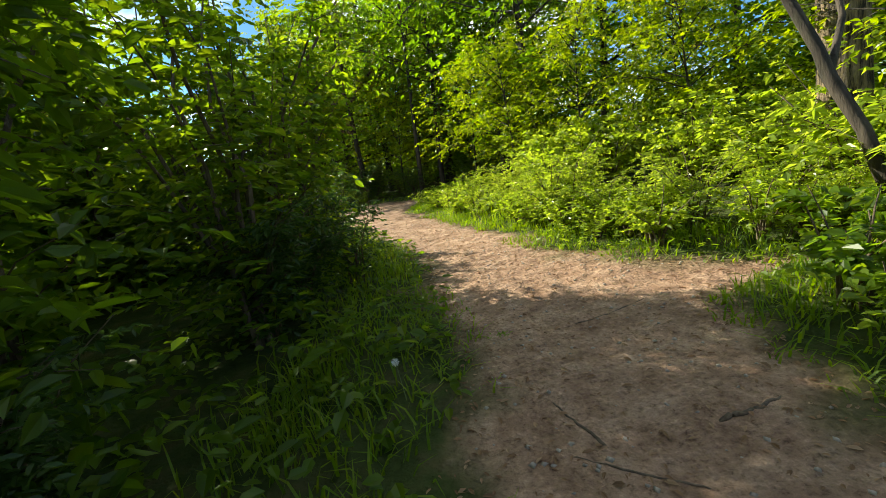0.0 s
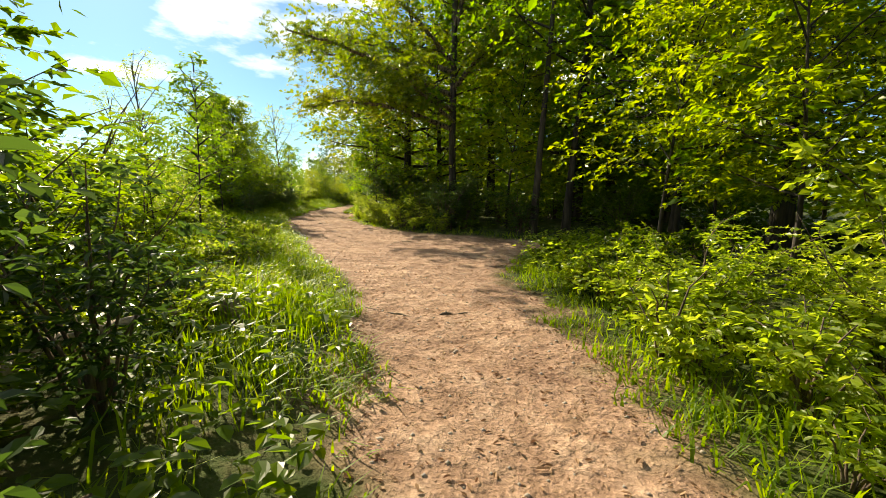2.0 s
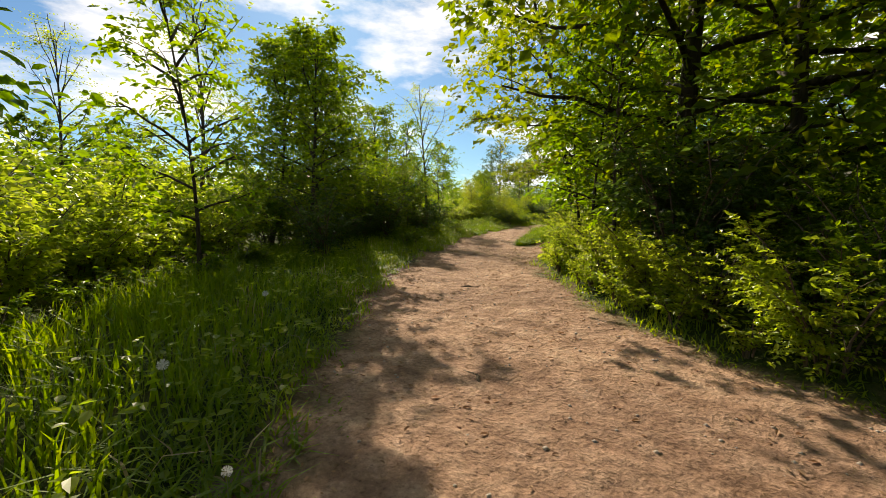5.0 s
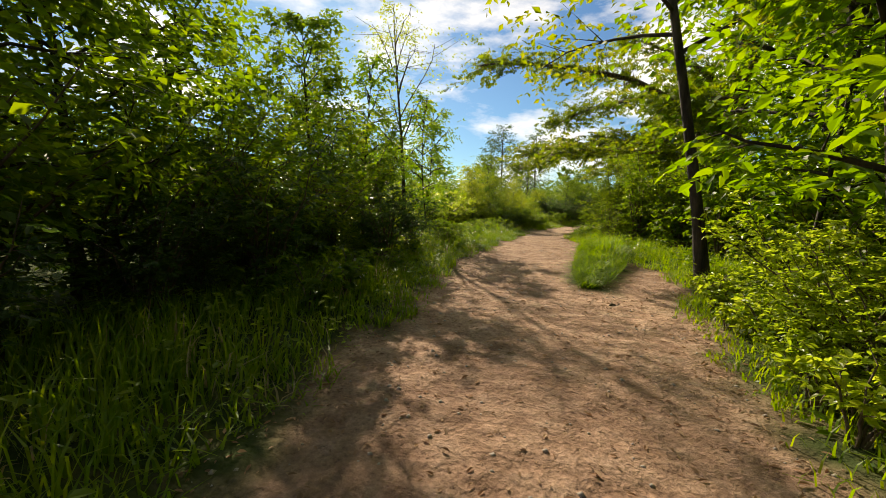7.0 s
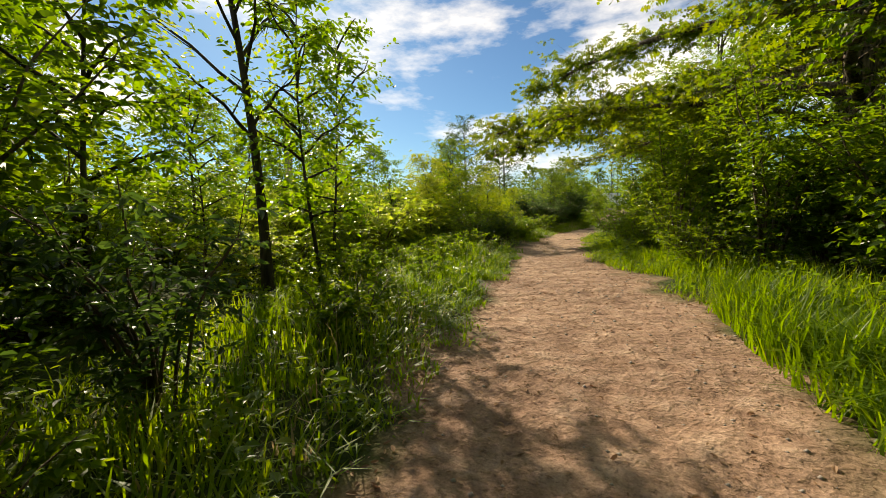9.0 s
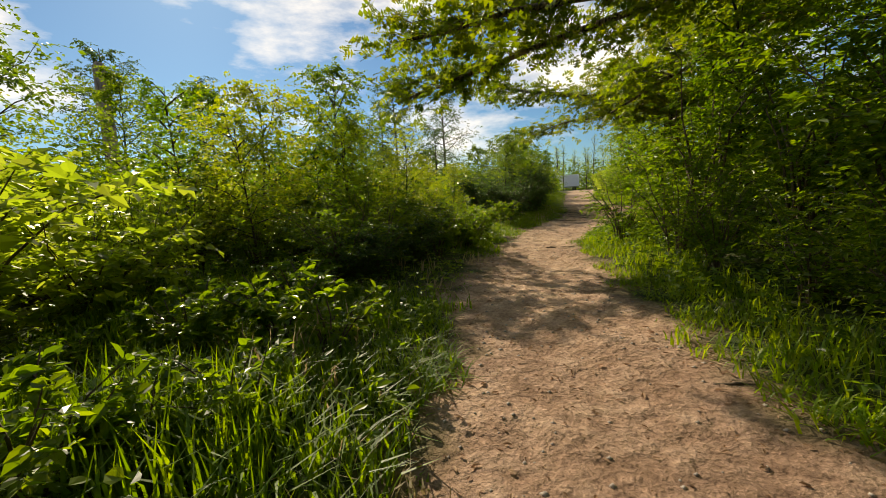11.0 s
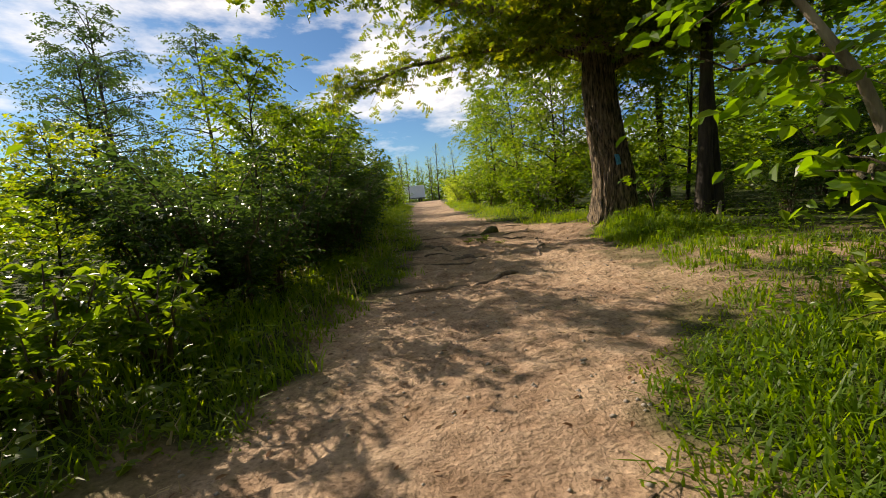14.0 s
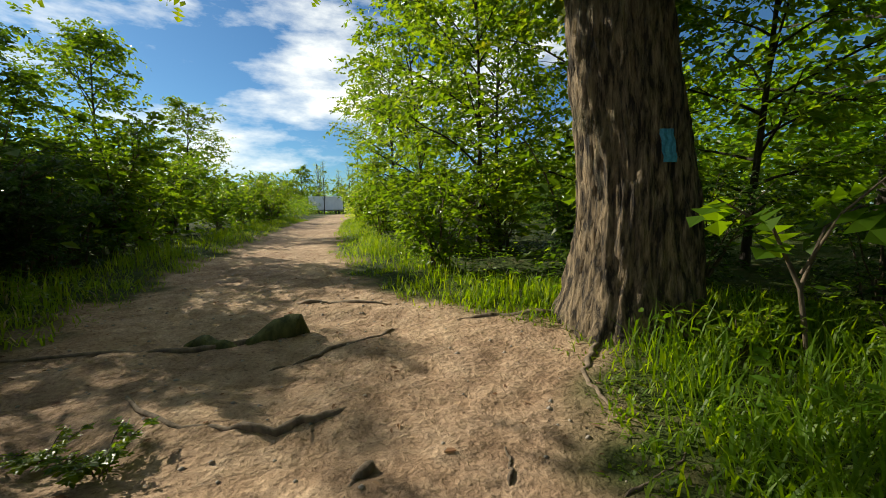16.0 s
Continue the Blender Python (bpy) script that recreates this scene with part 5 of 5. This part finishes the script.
for i, (pts, r0) in enumerate([
        ([(-11.45, 40.85), (-11.9, 40.5), (-12.35, 40.25), (-12.8, 40.1)], 0.045),
        ([(-12.9, 41.5), (-12.2, 41.65), (-11.6, 41.8)], 0.035),
        ([(-11.2, 44.7), (-11.8, 44.6), (-12.3, 44.62), (-12.9, 44.5)], 0.045),
        ([(-9.45, 44.4), (-9.8, 44.6), (-10.15, 44.62)], 0.045),
        ([(-10.55, 44.6), (-10.9, 44.2), (-11.3, 44.1)], 0.03),
        ([(-10.75, 43.6), (-11.05, 43.45), (-11.4, 43.5), (-11.8, 43.8)], 0.035),
        ([(-10.72, 43.2), (-10.8, 42.9), (-10.83, 42.6)], 0.03),
        ([(-12.6, 43.4), (-12.2, 43.1), (-12.0, 42.7)], 0.05),
        ([(-9.35, 44.05), (-9.5, 43.7), (-9.75, 43.3)], 0.04),
        ([(-11.4, 45.6), (-11.0, 45.35), (-10.4, 45.2)], 0.04),
        ([(-12.9, 42.5), (-12.6, 42.43), (-12.3, 42.45), (-11.98, 42.31)], 0.035),
        ([(-12.2, 41.9), (-11.95, 42.0), (-11.7, 41.97)], 0.055),
        ([(-10.75, 42.62), (-10.95, 42.2), (-11.02, 41.8)], 0.04)]):
    winding("tree_root", "worn bare tree root crossing the sandy path", "root", pts, r0 * 0.72, ROOT, "roots across the path", i)
winding("tree_root", "mossy root lump in the path", "root", [(-11.15, 44.72), (-11.5, 44.66), (-11.95, 44.74)], 0.1, MOSSY, "", 50)
for i, (x, y, a, L) in enumerate([(0.75, 2.35, 0.3, 0.55), (0.5, 1.3, 1.9, 0.35), (0.9, 1.35, 0.2, 0.3), (0.7, 1.1, 2.6, 0.4), (-1.25, 8.55, 2.9, 0.5), (-1.05, 8.62, 0.5, 0.28),
                                   (-4.05, 13.4, 0.3, 0.22), (-3.85, 13.2, 0.7, 0.2), (-5.3, 14.9, 2.7, 0.2), (-3.4, 11.3, 2.4, 0.35), (-9.0, 21.4, 0.1, 0.2), (-8.1, 22.0, 1.2, 0.2),
                                   (-10.7, 29.1, 0.4, 0.4), (-11.1, 30.2, 0.2, 0.2), (-12.4, 34.7, 0.1, 0.5), (-12.1, 36.6, 1.3, 0.15), (-12.5, 37.2, 0.2, 0.18), (-11.9, 37.5, 0.5, 0.2),
                                   (-10.0, 42.85, 0.35, 0.35), (-10.3, 43.0, 1.3, 0.2), (-4.6, 13.9, 0.1, 0.25), (-2.0, 10.6, 0.6, 0.2), (-0.2, 6.0, 0.2, 0.22), (-6.9, 17.2, 0.8, 0.3)]):
    winding("stick", "thin dry broken stick lying on bare earth", "stick", [(x, y), (x + L * math.cos(a), y + L * math.sin(a))], 0.007 + 0.004 * (i % 3), TWIG, "sticks on the path", 70 + i, 5, 0.012)

winding("fallen_log", "grey barkless fallen log among weeds", "log", [(-2.15, 5.9), (-2.45, 6.6), (-2.6, 7.2), (-2.55, 7.9)], 0.055, DEADWOOD, "", 90, 10, 0.01, 0.22)
for i, (a, b, c, d) in enumerate([(-2.5, 6.9, -3.2, 7.4), (-2.7, 6.2, -3.3, 6.6), (-2.2, 7.6, -2.9, 7.3), (-2.4, 6.4, -2.0, 7.0), (-2.9, 7.7, -2.3, 8.2)]):
    winding("fallen_bough", "dry grey bough lying among weeds", "branch", [(a, b), ((a + c) / 2, (b + d) / 2), (c, d)], 0.014, DEADWOOD, "fallen boughs", 95 + i, 6, 0.03, 0.16)
stump = thing("stump", stand(-2.35, 7.75), "low rotten brown stump beside the log", "stump")
w = Wood()
k = np.linspace(0, 1, 7)
w.tube(np.column_stack([0.03 * np.sin(5 * k), 0.02 * np.cos(4 * k), -0.05 + 0.22 * k]), 0.15 - 0.08 * k + 0.02 * np.sin(9 * k), 13)
part("trunk", w.mesh("stump", ROOT), stump)
st2 = thing("stump", stand(-8.1, 42.7, 0.4, 0.7), "pale broken stump at the wood's edge", "stump")
w = Wood()
w.tube([(0, 0, -0.05), (0.02, 0, 0.12), (0.05, 0, 0.3), (0.08, 0, 0.34)], [0.055, 0.042, 0.036, 0.008], 9)
part("trunk", w.mesh("stump", DEADWOOD), st2)


def litter():
    rng = np.random.default_rng(9)
    n = 24000
    y = rng.uniform(-1, 50, n)
    u = rng.random(n)
    e = np.where(rng.random(n) < 0.65, rng.beta(0.3, 0.3, n), u)
    x = left_edge(y) + (right_edge(y) - left_edge(y)) * e + rng.normal(0, 0.06, n)
    keep = rng.random(n) < np.interp(y, (25, 33), (1.0, 0.22))
    x, y = x[keep], y[keep]
    n = len(x)
    P = np.column_stack([x, y, height(x, y) + 0.006])
    a = rng.uniform(0, 2 * np.pi, n)
    ax = np.stack([np.cos(a), np.sin(a), rng.normal(0, 0.15, n)], -1)
    up = np.array([0, 0, 1.0]) + rng.normal(0, 0.25, (n, 3))
    v, f = leaves(P, ax, up, rng.uniform(0.012, 0.05, n) * rng.uniform(0.5, 1.1, n), "oval", 0.42)
    tagged(new("leaf_litter", raw_mesh("leaf_litter", v, [f], [DEADLEAF])), "dry brown leaf scraps scattered on the path", "litter", kind="stuff")
    # small stones
    n = 4000
    y = rng.uniform(0, 48, n)
    x = left_edge(y) + (right_edge(y) - left_edge(y)) * rng.random(n)
    s = rng.uniform(0.004, 0.016, n)
    o = np.array([[1, 0, 0], [0, 1, 0], [-1, 0, 0], [0, -1, 0], [0, 0, 0.7], [0, 0, -0.5]], float)
    v = (np.column_stack([x, y, height(x, y)])[:, None, :] + o[None] * s[:, None, None] * rng.uniform(0.7, 1.3, (n, 6, 1)))
    k = np.array([[0, 1, 4], [1, 2, 4], [2, 3, 4], [3, 0, 4], [1, 0, 5], [2, 1, 5], [3, 2, 5], [0, 3, 5]])
    f = (k[None] + (np.arange(n) * 6)[:, None, None]).reshape(-1, 3)
    tagged(new("pebbles", raw_mesh("pebbles", v.reshape(-1, 3), [f], [PEBBLE], True)), "small stones lying on bare earth", "pebbles", kind="stuff")


litter()

# dandelion clocks
clock = []
rng = np.random.default_rng(3)
for i in range(60):
    d = unit(rng.normal(0, 1, 3))
    clock.append(d)
w = Wood()
for d in clock:
    w.tube([d * 0.004, d * 0.02], [0.0006, 0.0018], 3)
CLOCK = w.mesh("seed_head", FLUFF, False)
w = Wood()
w.tube([(0.02, 0, 0), (0.012, 0.004, 0.1), (0, 0, 0.21)], [0.0025, 0.002, 0.002], 5)
STEM = w.mesh("stalk", STALK)
for i, (x, y, s) in enumerate([(-5.11, 12.58, 1.0), (-5.7, 13.1, 0.9), (-6.0, 13.6, 1.1), (-5.5, 11.9, 1.2), (-6.5, 13.0, 1.1), (-5.35, 13.5, 0.8), (-0.25, 1.75, 0.9), (-6.9, 14.6, 1.1), (-12.1, 28.0, 0.9), (-12.3, 27.3, 1.0), (-9.9, 20.4, 1.1), (-10.6, 21.0, 1.0)]):
    dl = thing("dandelion", stand(x, y, i * 1.1, s), "white dandelion seed head on a thin stalk in grass", "dandelion", "dandelion clocks")
    part("stalk", STEM, dl)
    hd = part("seed_head", CLOCK, dl, "white fluffy ball")
    hd.location = (0, 0, 0.215)

# ---- the lorry beyond the end of the path ----


def box(name, size, centre, mat, parent, bevel=0.03, label=""):
    bm = bmesh.new()
    bmesh.ops.create_cube(bm, size=1.0, matrix=Matrix.Translation(centre) @ Matrix.Diagonal((*size, 1)))
    bmesh.ops.bevel(bm, geom=bm.edges[:], offset=bevel, segments=2, affect="EDGES")
    me = bpy.data.meshes.new(name)
    bm.to_mesh(me)
    bm.free()
    me.materials.append(mat)
    return part(name, me, parent, label)


lorry = thing("box_trailer", Matrix.Translation((-18.6, 121.0, ground_z(-18.6, 121) - 0.2)) @ Matrix.Rotation(radians(8), 4, "Z") @ Matrix.Diagonal((0.72, 0.9, 0.95, 1)), "white box trailer parked beyond the path's end", "trailer")
body = box("body", (8.4, 2.45, 2.6), (0, 0, 2.35), WHITE, lorry)
for i in range(9):
    box("rib", (0.06, 0.03, 2.5), (-3.7 + i * 0.93, -1.24, 2.35), WHITE, body, 0.005)
box("chassis", (8.0, 1.0, 0.25), (0, 0, 0.92), STEEL, lorry)
box("bumper", (0.1, 2.3, 0.18), (-4.15, 0, 0.6), STEEL, lorry)
for sx in (-3.2, -2.1, 2.9):
    for sy in (-1.0, 1.0):
        w = Wood()
        w.tube([(sx, sy - 0.15, 0.5), (sx, sy - 0.14, 0.5), (sx, sy + 0.14, 0.5), (sx, sy + 0.15, 0.5)], [0.3, 0.5, 0.5, 0.3], 20)
        part("wheel", w.mesh("wheel", RUBBER), lorry)
for sy in (-1.0, 1.0):
    box("tail_lamp", (0.04, 0.3, 0.12), (-4.22, sy, 0.85), RED_LAMP, lorry, 0.01)
